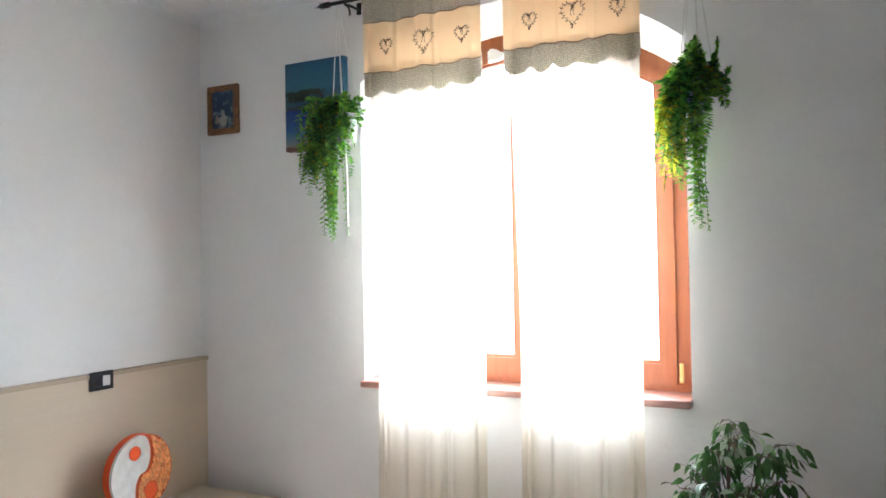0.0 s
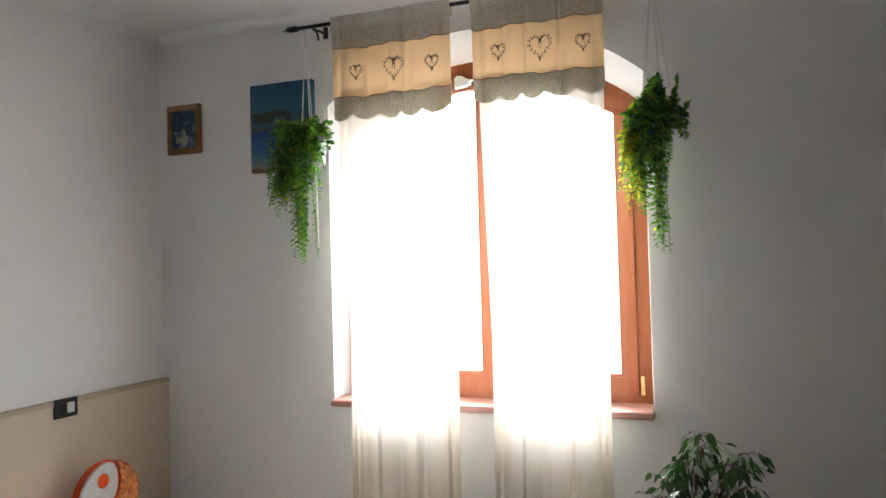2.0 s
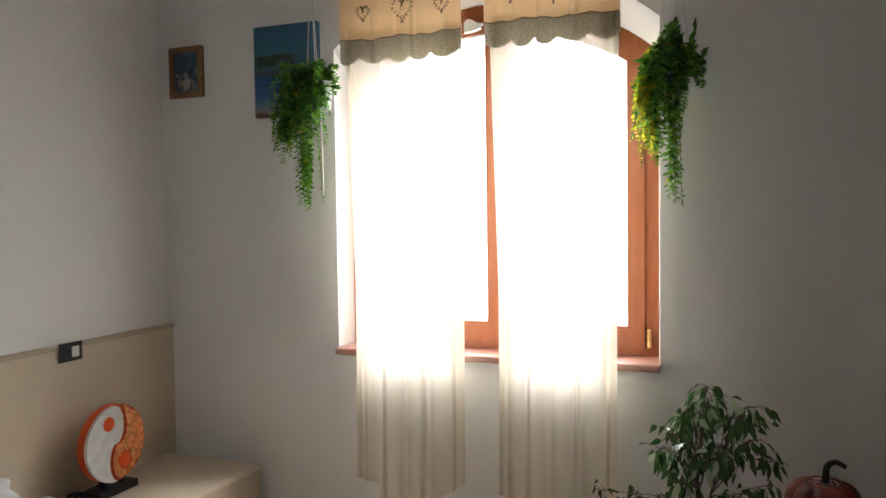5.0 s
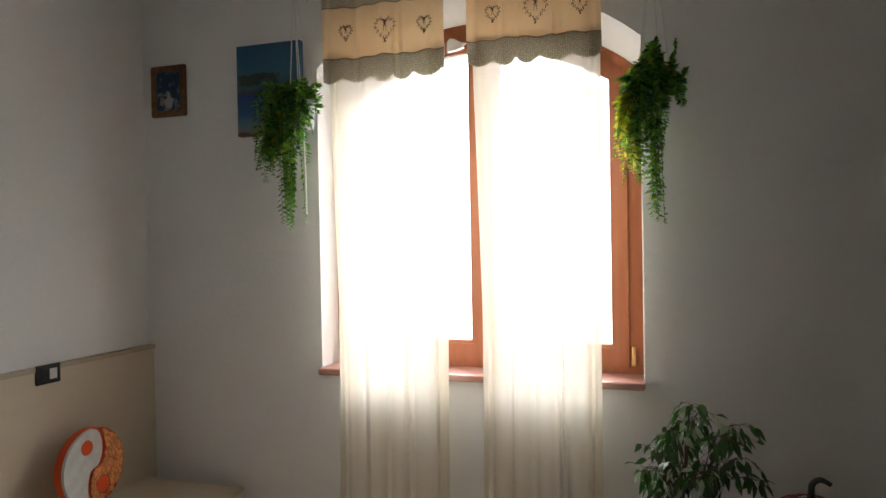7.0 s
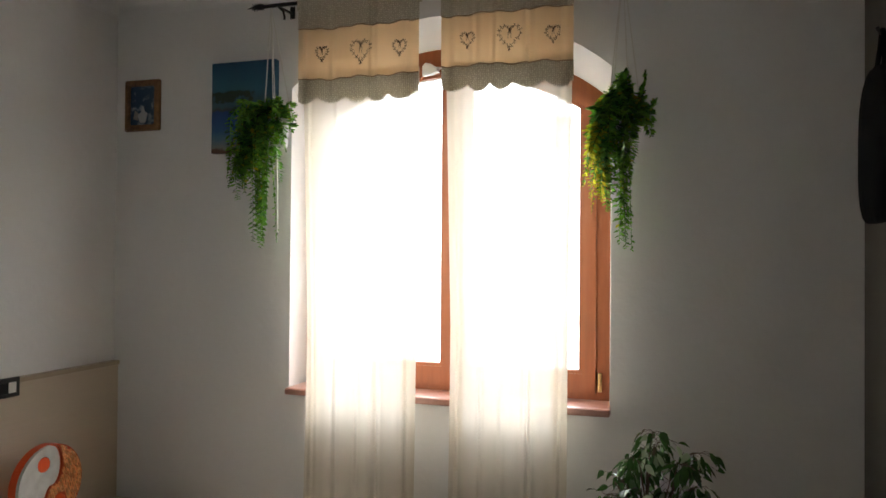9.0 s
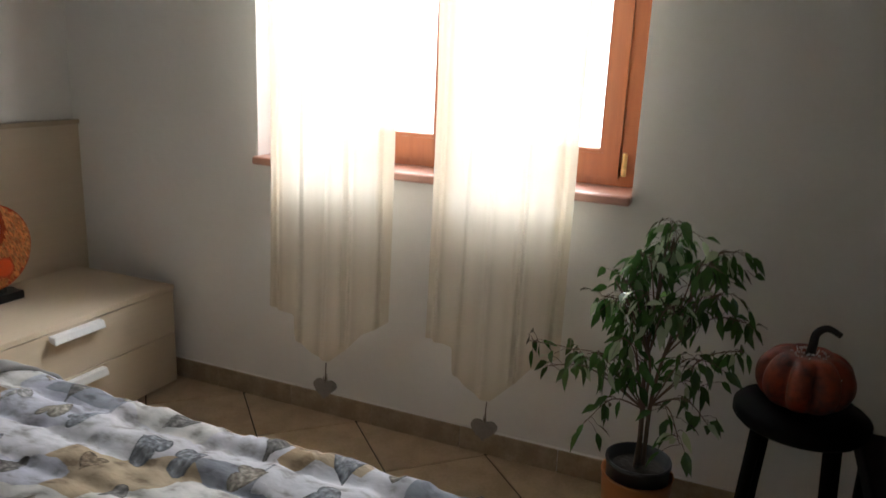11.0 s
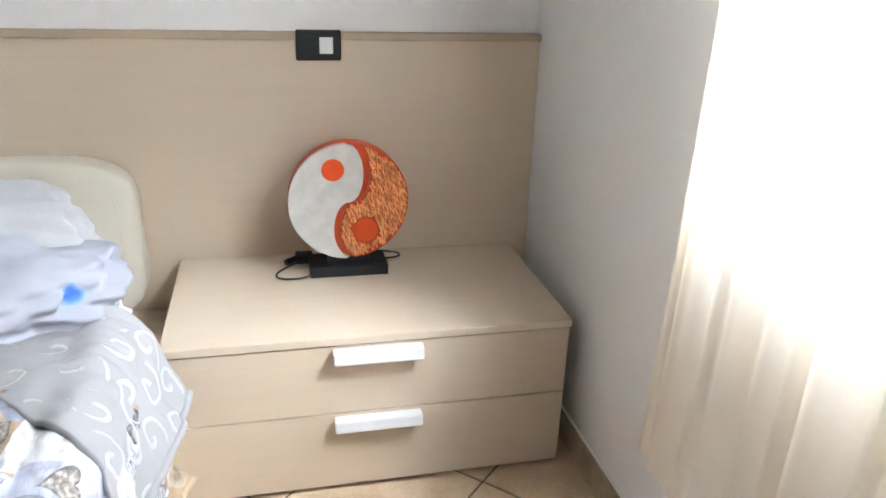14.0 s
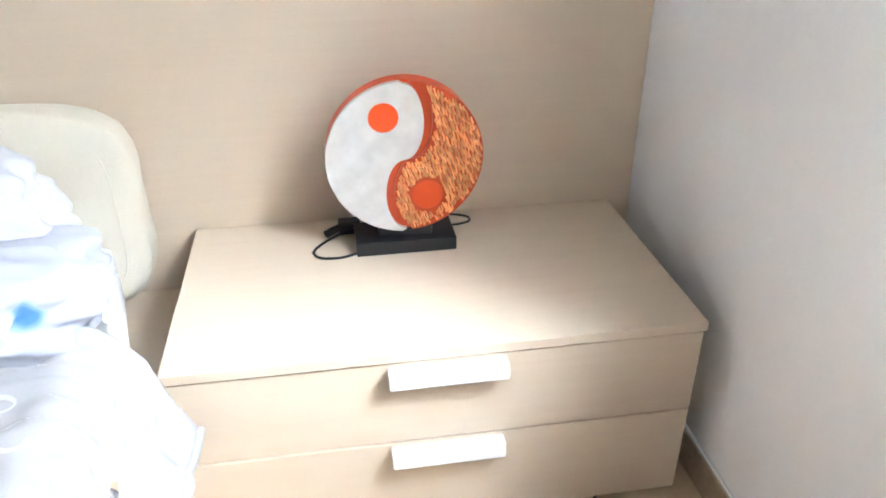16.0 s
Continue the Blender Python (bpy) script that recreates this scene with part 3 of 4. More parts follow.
def fold(u, z, phase, amp):
    """Uneven hanging pleats: a few sharp ridges between wide soft hollows."""
    f = 0.5 * math.sin(2 * math.pi * 1.6 * u + phase)
    for c, w, s in ((0.09, 0.022, 1.0), (0.24, 0.016, -0.8), (0.46, 0.020, 0.7), (0.63, 0.014, -1.2), (0.70, 0.026, 1.3), (0.90, 0.020, -0.9)):
        c = c + 0.035 * math.sin(phase * 5 + c * 20) + 0.012 * math.sin(1.7 * z + c * 9 + phase)
        q = (u - c) / (w * (1 + 0.3 * math.sin(z * 2.2 + c * 30)))
        f += s * 1.5 * q * math.exp(-q * q * 0.7)
    return amp * (0.85 * f + 0.12 * math.sin(2 * math.pi * 8.3 * u + z * 0.8 + phase))


def sheer(parent, top, bottom, hem, phase, name="sheer_panel", u0=0.0, u1=1.0, band=0.0, lift=0.0, label="thin ivory voile panel with pointed hem"):
    """A hanging panel; top and bottom give its side edges, hem its lower edge as (u, z). u0, u1 and band cut out a hem strip of it."""
    bm = bmesh.new()
    nu, nz = max(4, int(90 * (u1 - u0))), 6 if band else 60
    grid = []
    for i in range(nz + 1):
        row = []
        for j in range(nu + 1):
            u = u0 + (u1 - u0) * j / nu
            k = next((k for k in range(len(hem) - 1) if u <= hem[k + 1][0]), len(hem) - 2)
            (ua, za), (ub, zb) = hem[k], hem[k + 1]
            zh = za + (zb - za) * (u - ua) / max(ub - ua, 1e-6)
            start = zh + band if band else 2.345
            z = start + (zh - start) * i / nz
            t = (2.652 - z) / 2.2
            x0 = top[0] + (bottom[0] - top[0]) * min(t / 0.62, 1) ** 0.9
            x1 = top[1] + (bottom[1] - top[1]) * min(t / 0.62, 1) ** 0.9
            f = fold(u, z, phase, 0.0050 + 0.0080 * min(t, 1))
            tip = max(0.0, (0.45 - z) / 0.16)
            row.append(bm.verts.new((x0 + (x1 - x0) * u, -0.122 - 0.022 * t - 0.014 * t ** 6 - f * (1 - 0.5 * min(tip, 1)) - lift, z)))
        grid.append(row)
    for a, b in zip(grid, grid[1:]):
        for j in range(nu):
            bm.faces.new((a[j], a[j + 1], b[j + 1], b[j]))
    bmesh.ops.remove_doubles(bm, verts=bm.verts[:], dist=0.0002)
    return part(name, bm, SHEER, parent, label, True)


def cloth_band(name, x0, x1, ztop, zlow, material, parent, phase, y, thick, label="", n=90):
    bm = bmesh.new()
    for side in (0, 1):
        rows = []
        for i in range(7):
            row = []
            for j in range(n + 1):
                u = j / n
                zt, zl = ztop(u), zlow(u)
                z = zt + (zl - zt) * i / 6
                row.append(bm.verts.new((x0 + (x1 - x0) * u, y - fold(u, z, phase, PLEAT) + side * thick, z)))
            rows.append(row)
        for a, b in zip(rows, rows[1:]):
            for j in range(n):
                bm.faces.new((a[j], a[j + 1], b[j + 1], b[j]) if side else (a[j], b[j], b[j + 1], a[j + 1]))
    return part(name, bm, material, parent, label, True)


def heart_curve(cx, cz, w, y, turns=44, wide=1.0):
    pts = []
    for k in range(turns + 1):
        a = 2 * math.pi * k / turns
        hx = 16 * math.sin(a) ** 3
        hz = 13 * math.cos(a) - 5 * math.cos(2 * a) - 2 * math.cos(3 * a) - math.cos(4 * a)
        pts.append((cx + hx / 32 * w * wide, y, cz + hz / 32 * w))
    return pts


def embroidered_heart(parent, cx, cz, w, y):
    rnd = random.Random(int(cx * 1000))
    pts = heart_curve(cx, cz, w, y, 44, 0.86)
    bm = tube(pts, 0.0009, 5)
    for p in pts[::2]:
        for s in (1, -1, 1):
            out = Vector((p[0] - cx, 0, p[2] - cz)).normalized() * s
            d = (out + Vector((rnd.uniform(-1, 1), 0, rnd.uniform(-1, 1))) * 0.8).normalized() * (0.003 + 0.062 * w)
            tube([p, Vector(p) + d * 0.5, Vector(p) + d], 0.0007, 4, bm, 0.0016)
    for s in (-1, 1):
        tube([(cx, y, cz + 0.30 * w), (cx + s * 0.12 * w, y, cz + 0.40 * w), (cx + s * 0.17 * w, y, cz + 0.31 * w), (cx, y, cz + 0.29 * w)], 0.0009, 4, bm)
        tube([(cx, y, cz + 0.29 * w), (cx + s * 0.05 * w, y, cz + 0.1 * w), (cx + s * 0.06 * w, y, cz - 0.12 * w)], 0.0009, 4, bm)
    part("embroidered_heart", bm, STITCH, parent, "dark brown stitched heart wreath with a bow")


def wicker_heart(parent, x, y, z, w):
    loop = [(px, z + (pz - z) * 0.84) for px, _, pz in heart_curve(x, z, w, 0)][:-1]
    bm = plate(loop, y - 0.012, y + 0.012, "y", 0.005)
    weave = bmesh.new()
    for k in range(7):
        h = z - 0.30 * w + 0.085 * w * k
        reach = [px for px, pz in loop if abs(pz - h) < 0.07 * w]
        if len(reach) > 1:
            half = max(max(reach) - x, x - min(reach)) * 0.86
            tube([(x - half, y - 0.0125, h), (x, y - 0.0135, h + 0.002), (x + half, y - 0.0125, h)], 0.0028, 6, weave)
    part("heart_weight", bm, HEARTW, parent, "grey-brown woven heart weight", True)
    tagged(part("woven_strand", weave, HEARTW, parent), kind="stuff")
    part("weight_cord", tube([(x, y, z + w * 0.25), (x + 0.002, y, z + w * 0.25 + 0.035), (x + 0.004, y, z + w * 0.25 + 0.075)], 0.0018, 6), STITCH, parent)


def curtain(x0, x1, bx0, bx1, tip, drop, phase, sag0, sag1):
    c = tagged(new("curtain"), "ivory sheer curtain with a heart-embroidered grey and beige valance", "curtain", "window curtains")
    hem = [(0, 0.470 + drop), (0.21, 0.452 + drop), (0.225, 0.362 + drop), (0.35, 0.325 + drop), (0.47, tip), (0.53, tip), (0.70, 0.375 + drop), (0.80, 0.430 + drop), (0.90, 0.455 + drop), (1, 0.490 + drop)]
    edges = ((x0 + 0.012, x1 - 0.004), (bx0, bx1), hem, phase)
    sheer(c, *edges)
    sheer(c, *edges, "side_hem", 0.0, 0.125, 0.0, 0.0015, "doubled voile side hem")
    sheer(c, *edges, "side_hem", 0.875, 1.0, 0.0, 0.0015, "doubled voile side hem")
    sheer(c, *edges, "bottom_hem", 0.0, 1.0, 0.028, 0.0025, "doubled voile bottom hem")
    yv = -0.139
    sag = lambda z, u: (sag0 + (sag1 - sag0) * u) * max(0, min(1, (2.55 - z) / 0.28))
    wave = lambda z, a=0.004: (lambda u: z - sag(z, u) + a * math.sin(2 * math.pi * 2.3 * u + phase) + 0.003 * math.sin(2 * math.pi * 6 * u + phase))
    cloth_band("rod_sleeve", x0, x1, lambda u: 2.675, wave(2.612, 0.002), DOTTED, c, phase, yv - 0.004, 0.030, "gathered dotted grey rod sleeve")
    cloth_band("top_band", x0 + 0.004, x1 - 0.002, wave(2.614, 0.002), wave(2.532), DOTTED, c, phase, yv, 0.002, "dotted grey cotton band")
    cloth_band("centre_band", x0 + 0.006, x1 - 0.003, wave(2.533), wave(2.334), BEIGE, c, phase, yv + 0.0005, 0.0015, "plain beige linen band")
    scallop = lambda u: 2.268 - sag(2.26, u) - 0.032 * abs(math.sin(math.pi * 5 * (u + 0.02 + 0.02 * math.sin(9 * u + phase)))) ** 0.65 + 0.004 * math.sin(7 * u + phase)
    cloth_band("scalloped_hem", x0 + 0.008, x1 - 0.002, wave(2.336), scallop, DOTTED, c, phase, yv, 0.002, "scalloped dotted grey hem")
    for z in (2.533, 2.335):
        pts = [(x0 + 0.006 + (x1 - x0 - 0.009) * k / 40, yv - fold(k / 40, z, phase, PLEAT) - 0.001, wave(z)(k / 40)) for k in range(41)]
        part("braid_trim", tube(pts, 0.0023, 6), BRAID, c, "brown braid trim")
    span = x1 - x0
    for f, w in ((0.215, 0.062), (0.535, 0.098), (0.85, 0.064)):
        embroidered_heart(c, x0 + span * f, 2.437 - sag(2.437, f), w, yv - fold(f, 2.437, phase, PLEAT) - 0.0035)
    xm = bx0 + (bx1 - bx0) * 0.5
    wicker_heart(c, xm, -0.170, tip - 0.102, 0.092)


curtain(1.046, 1.597, 1.108, 1.592, 0.302, 0.0, 0.7, 0.022, 0.022)
curtain(1.684, 2.218, 1.738, 2.200, 0.290, -0.006, 2.9, 0.002, 0.015)


def curtain_rod():
    r = tagged(new("curtain_rod"), "black iron curtain rod with thorny leaf finials", "curtain rod")
    part("rod", tube([(0.84, -0.12, 2.659), (1.7, -0.12, 2.659), (2.46, -0.12, 2.659)], 0.008, 12), IRON, r, smooth=True)
    for x, s in ((0.84, -1), (2.46, 1)):
        bm = tube([(x - s * 0.025, -0.12, 2.659), (x - s * 0.01, -0.12, 2.659), (x, -0.12, 2.659)], 0.013, 10)
        tube([(x, -0.12, 2.659), (x + s * 0.02, -0.12, 2.659), (x + s * 0.052, -0.12, 2.656)], 0.011, 8, bm, 0.001)
        for a in range(6):
            q = a * math.pi / 3
            d = Vector((s * 0.6, math.cos(q), math.sin(q))).normalized()
            for o in (0.0, s * 0.012):
                tube([(x + o, -0.12, 2.659), Vector((x + o, -0.12, 2.659)) + d * 0.02], 0.005, 5, bm, 0.0008)
        part("finial", bm, IRON, r)
    for x in (0.945, 2.422):
        bm = tube([(x, 0.0, 2.657), (x, -0.06, 2.655), (x, -0.118, 2.648)], 0.006, 8)
        tube([(x, -0.118, 2.648), (x + 0.012, -0.132, 2.640), (x + 0.026, -0.130, 2.628), (x + 0.030, -0.124, 2.604), (x + 0.026, -0.12, 2.592)], 0.0055, 6, bm, 0.0045)
        box(x - 0.012, x + 0.012, -0.006, 0.0, 2.635, 2.69, 0.002, 1, bm)
        part("bracket", bm, IRON, r)


curtain_rod()


# ---- pictures, panel, switch ----
def pictures():
    c = thing("canvas_painting", (0.549, -0.034, 2.042), "unframed blue seascape painting with trees on a canvas", "painting")
    part("canvas", box(0, 0.33, 0, 0.034, 0, 0.413, 0.003, 2), make_seascape("painted_seascape", 0, 0.413, 0.0), c)
    p = thing("framed_picture", (0.05, -0.022, 2.167), "small picture in a carved gilt wooden frame", "picture")
    o = [(0, 0), (0.197, 0), (0.197, 0.243), (0, 0.243)]
    i = [(0.029, 0.029), (0.168, 0.029), (0.168, 0.214), (0.029, 0.214)]
    fr = ring_solid(o, i, 0, 0.022)
    bmesh.ops.bevel(fr, geom=[e for e in fr.edges], offset=0.004, segments=2, affect="EDGES")
    part("frame", fr, GOLDFR, p)
    part("picture_print", box(0.025, 0.172, 0.010, 0.020, 0.025, 0.218), PRINT, p, "faded blue print with pale shapes")
    part("pale_shape", plate([(0.085, 0.04), (0.115, 0.04), (0.128, 0.085), (0.112, 0.092), (0.104, 0.118), (0.094, 0.118), (0.09, 0.09), (0.068, 0.078)], 0.0085, 0.0098), GREYLIN, p)
    part("pale_shape", plate([(0.045, 0.06), (0.07, 0.05), (0.075, 0.085), (0.055, 0.10)], 0.0085, 0.0098), HEARTW, p)


pictures()


def headboard():
    h = thing("headboard_panel", (XW, 0, 0), "pale wood-effect panel running along the wall behind the bed", "headboard")
    part("panel", box(0.0, 0.030, -3.7, -0.002, 0.0, 1.046, 0.0012, 1), WOOD, h)
    part("top_cap", box(0.0, 0.038, -3.702, -0.0015, 1.0465, 1.066, 0.002, 2), CAPWOOD, h, "darker tan edge strip")
    s = thing("light_switch", (XW + 0.030, -0.630, 1.033), "black rectangular switch plate with one white rocker", "switch")
    part("switch_plate", box(0.0, 0.011, -0.060, 0.060, -0.040, 0.040, 0.005, 3), BLACK, s, smooth=False)
    part("inner_frame", box(0.010, 0.0125, -0.040, 0.040, -0.025, 0.025, 0.001, 1), BLACK, s)
    part("rocker", box(0.0115, 0.0155, 0.002, 0.038, -0.0215, 0.0215, 0.002, 2), WHITEPL, s, "white switch rocker")
    for y in (-0.019,):
        part("blank_module", box(0.0115, 0.0140, y - 0.019, y + 0.019, -0.022, 0.022, 0.001, 1), BLACK, s)


headboard()


# ---- nightstand and lamp ----
NX, NY0, NY1, NZ = 0.554, -1.033, -0.064, 0.436


def nightstand():
    n = thing("nightstand", (0.02, NY0, 0), "wide pale wood-effect nightstand with two drawers", "nightstand")
    w, d = NY1 - NY0, NX - 0.02
    part("plinth", box(0.02, d - 0.03, 0.02, w - 0.02, 0.0, 0.014), DARKW, n, "recessed dark plinth")
    part("body", box(0.0, d - 0.021, 0.0, w, 0.014, NZ - 0.022, 0.001, 1), WOOD, n)
    part("top_board", box(0.0, d + 0.004, -0.003, w + 0.003, NZ - 0.020, NZ, 0.0018, 2), WOODTOP, n)
    for z0, z1 in ((0.016, 0.226), (0.230, 0.412)):
        f = part("drawer_front", box(d - 0.019, d, 0.001, w - 0.001, z0, z1, 0.0015, 2), WOOD, n)
        zc = z1 - 0.026
        loop = [(d, zc - 0.002), (d + 0.029, zc - 0.011), (d + 0.034, zc - 0.007), (d + 0.027, zc + 0.019), (d, zc + 0.021)]
        bm = bmesh.new()
        a = [bm.verts.new((x, w / 2 - 0.105, z)) for x, z in loop]
        b = [bm.verts.new((x, w / 2 + 0.108, z)) for x, z in loop]
        bm.faces.new(a), bm.faces.new(b[::-1])
        for k in range(5):
            bm.faces.new((a[k], b[k], b[(k + 1) % 5], a[(k + 1) % 5]))
        bmesh.ops.bevel(bm, geom=bm.edges[:], offset=0.002, segments=2, affect="EDGES")
        part("handle", bm, ALU, f, "angled brushed aluminium handle")


nightstand()


def lamp():
    R = 0.160
    l = thing("table_lamp", (0.152, -0.573, NZ), "round black-based lamp with orange, white and mosaic yin-yang face", "lamp")
    zc = 0.648 - NZ
    disc = lambda r, x0, x1, n=64, cy=0, cz=0: plate([(cy + r * math.cos(2 * math.pi * k / n), zc + cz + r * math.sin(2 * math.pi * k / n)) for k in range(n)], x0, x1, "x", 0.003)
    part("drum", disc(R, 0.0, 0.036), ORANGE, l, "saturated orange round drum")
    s_curve = [(R / 2 * math.sin(a), R / 2 + R / 2 * math.cos(a)) for a in (math.pi * k / 20 for k in range(21))]
    s_curve += [(-R / 2 * math.sin(a), -R / 2 + R / 2 * math.cos(a)) for a in (math.pi * k / 20 for k in range(1, 21))]

    def half(sign, gap, x0, x1):
        """The solid between the outer arc of one side and the S curve moved towards it."""
        n = len(s_curve)
        arc = [(sign * R * math.sin(math.pi * (0.02 + 0.96 * k / (n - 1))), R * math.cos(math.pi * (0.02 + 0.96 * k / (n - 1)))) for k in range(n)]
        cut = [(y * 0.50 + gap, z * 0.97) for y, z in s_curve]
        bm = bmesh.new()
        q = [[bm.verts.new((x, y, zc + z)) for y, z in row] for x in (x0, x1) for row in (arc, cut)]
        for k in range(n - 1):
            for u, w in ((0, 1), (2, 3), (0, 2), (1, 3)):
                bm.faces.new((q[u][k], q[u][k + 1], q[w][k + 1], q[w][k]))
        for k in (0, n - 1):
            bm.faces.new((q[0][k], q[1][k], q[3][k], q[2][k]))
        return bm

    part("white_plate", half(-1, -0.002, 0.038, 0.052), PEARL, l, "pearly white comma-shaped plate")
    part("mosaic_plate", half(1, 0.016, 0.038, 0.047), REDOR, l, "red-orange plate under the strands")
    rnd = random.Random(14)
    strands = bmesh.new()
    edge = lambda z: 0.016 + (1 if z > 0 else -1) * 0.5 * math.sqrt(max((R / 2) ** 2 - (abs(z) - R / 2) ** 2, 0))
    fits = lambda y, z: edge(z) + 0.002 < y and y * y + z * z < (R - 0.003) ** 2 and (y - 0.044) ** 2 + (z + 0.082) ** 2 > 0.037 ** 2
    lean = Vector((0, -0.34, 0.94))
    across = Vector((0, 0.94, 0.34))
    for i in range(-36, 37):
        d = rnd.uniform(-0.215, -0.2)
        while d < 0.2:
            length, shift = rnd.uniform(0.008, 0.024), rnd.uniform(-0.0014, 0.0014)
            pts = []
            for k in range(4):
                w = d + length * k / 3
                p = across * (i * 0.0052 + shift + 0.0009 * math.sin(w * 260 + i * 1.7)) + lean * w
                if fits(p.y, p.z):
                    pts.append((0.0465 + (0.0028 if k in (1, 2) else 0.0015), p.y, zc + p.z))
            if len(pts) > 2:
                tube(pts, 0.0026, 6, strands, 0.0020)
            d += length + rnd.uniform(0.0005, 0.003)
    tagged(part("straw_strand", strands, STRAW, l, "short straw and orange strands laid in slanting rows", True), kind="stuff")
    part("eye_disc", disc(0.033, 0.0375, 0.0525, 28, -0.042, 0.090), ORANGE, l, "bright orange round inset")
    bm = bmesh.new()
    bmesh.ops.create_uvsphere(bm, u_segments=24, v_segments=14, radius=0.035)
    for v in bm.verts:
        v.co = Vector((0.044 + v.co.x * 0.22, 0.044 + v.co.y, zc - 0.082 + v.co.z))
    part("eye_ball", bm, ORANGE, l, "shallow domed orange inset", True)
    part("divider", disc(R * 0.97, 0.0365, 0.0395), REDOR, l, "recessed red-orange divider")
    part("base", box(-0.045, 0.058, -0.110, 0.104, 0.0, 0.031, 0.002, 2), BLACK, l)
    part("holder", box(0.004, 0.034, -0.060, 0.055, 0.0305, 0.070, 0.003, 2), BLACK, l)
    part("transformer", box(-0.080, -0.046, -0.145, -0.095, 0.0, 0.030, 0.005, 2), BLACK, l, "black transformer block")
    pts = [(-0.05, -0.10, 0.012), (-0.03, -0.14, 0.014), (0.0, -0.185, 0.006), (0.03, -0.20, 0.004), (0.055, -0.185, 0.004), (0.06, -0.145, 0.004), (0.05, -0.108, 0.006)]
    part("cable", tube(smooth_path(pts), 0.0028, 8), BLACK, l, smooth=True)
    pts = [(-0.06, 0.02, 0.006), (-0.05, 0.10, 0.004), (-0.06, 0.15, 0.004), (-0.085, 0.155, 0.004), (-0.10, 0.12, 0.006), (-0.11, 0.05, 0.01)]
    part("cable", tube(smooth_path(pts), 0.0028, 8), BLACK, l, smooth=True)
    part("plug", tube([(-0.055, -0.140, 0.017), (-0.042, -0.158, 0.016), (-0.032, -0.172, 0.014)], 0.009, 8), BLACK, l)


def smooth_path(pts, n=6):
    pts = [Vector(p) for p in pts]
    out = []
    for i in range(len(pts) - 1):
        p0, p1, p2, p3 = pts[max(i - 1, 0)], pts[i], pts[i + 1], pts[min(i + 2, len(pts) - 1)]
        for k in range(n):
            t = k / n
            out.append(0.5 * ((2 * p1) + (p2 - p0) * t + (2 * p0 - 5 * p1 + 4 * p2 - p3) * t * t + (3 * p1 - p0 - 3 * p2 + p3) * t ** 3))
    return out + [pts[-1]]


lamp()


# ---- bed ----
BX1, BY0, BY1 = 2.34, -2.80, -1.10


def cushion_mesh(sx, sy, sz, power=4.0, seg=28, rough=0.0, seed=0, crisp=0.0):
    """A soft block: a rounded solid with dents and creases."""
    bm = bmesh.new()
    bmesh.ops.create_uvsphere(bm, u_segments=seg * 2, v_segments=seg, radius=1)
    for v in bm.verts:
        c = v.co
        r = (abs(c.x) ** power + abs(c.y) ** power + abs(c.z) ** power) ** (-1 / power)
        crease = crisp * (0.5 * noise.noise(Vector((c.x * 1.6, c.y * 4.2, c.z * 2.4 + c.y * 2)) + Vector((seed, 2.0, seed))) + 0.09 * noise.noise(Vector((c.x * 4, c.y * 8 + c.x * 3, c.z * 5)) + Vector((2.0, seed, 0))))
        k = 1 + crease + rough * noise.noise(c * 2.2 + Vector((seed, seed, 0))) + rough * 0.6 * noise.noise(c * 5.5 + Vector((0, seed, seed)))
        v.co = Vector((c.x * r * sx * k, c.y * r * sy * k, c.z * r * sz * k))
    return bm


def bed():
    b = thing("bed", (0.02, BY0, 0), "double bed with pale wood frame and cream leather head cushions", "bed")
    w = BY1 - BY0
    part("bed_frame", box(0.0, BX1 - 0.06, 0.02, w + 0.045, 0.06, 0.285, 0.003, 2), WOOD, b)
    for x in (0.15, 2.1):
        for y in (0.1, w - 0.1):
            part("leg", box(x - 0.03, x + 0.03, y - 0.03, y + 0.03, 0.0, 0.06, 0.003, 1), DARKW, b)
    m = cushion_mesh(1.12, w / 2 - 0.03, 0.11, 9, 20)
    bmesh.ops.translate(m, verts=m.verts, vec=(1.14, w / 2, 0.395))
    part("mattress", m, LINEN, b, "white mattress", True)
    for k in (0, 1):
        c = cushion_mesh(0.062, 0.41, 0.225, 5, 26, 0.02, k)
        for v in c.verts:
            v.co.x -= 0.05 * (v.co.z - 0.0)
        bmesh.ops.translate(c, verts=c.verts, vec=(0.072, w - 0.425 - k * 0.83, 0.535))
        h = part("head_cushion", c, LEATHER, b, "padded cream leather head cushion", True)
        loop = []
        for q in range(65):
            a = 2 * math.pi * q / 64
            ca, sa = math.cos(a), math.sin(a)
            r = (abs(ca) ** 5 + abs(sa) ** 5) ** (-0.2)
            z = 0.19 * sa * r
            loop.append((0.072 + 0.053 - 0.05 * z, w - 0.425 - k * 0.83 + 0.365 * ca * r, 0.535 + z))
        part("piping", tube(loop, 0.0016, 6), LEATHER, h, smooth=True)


bed()


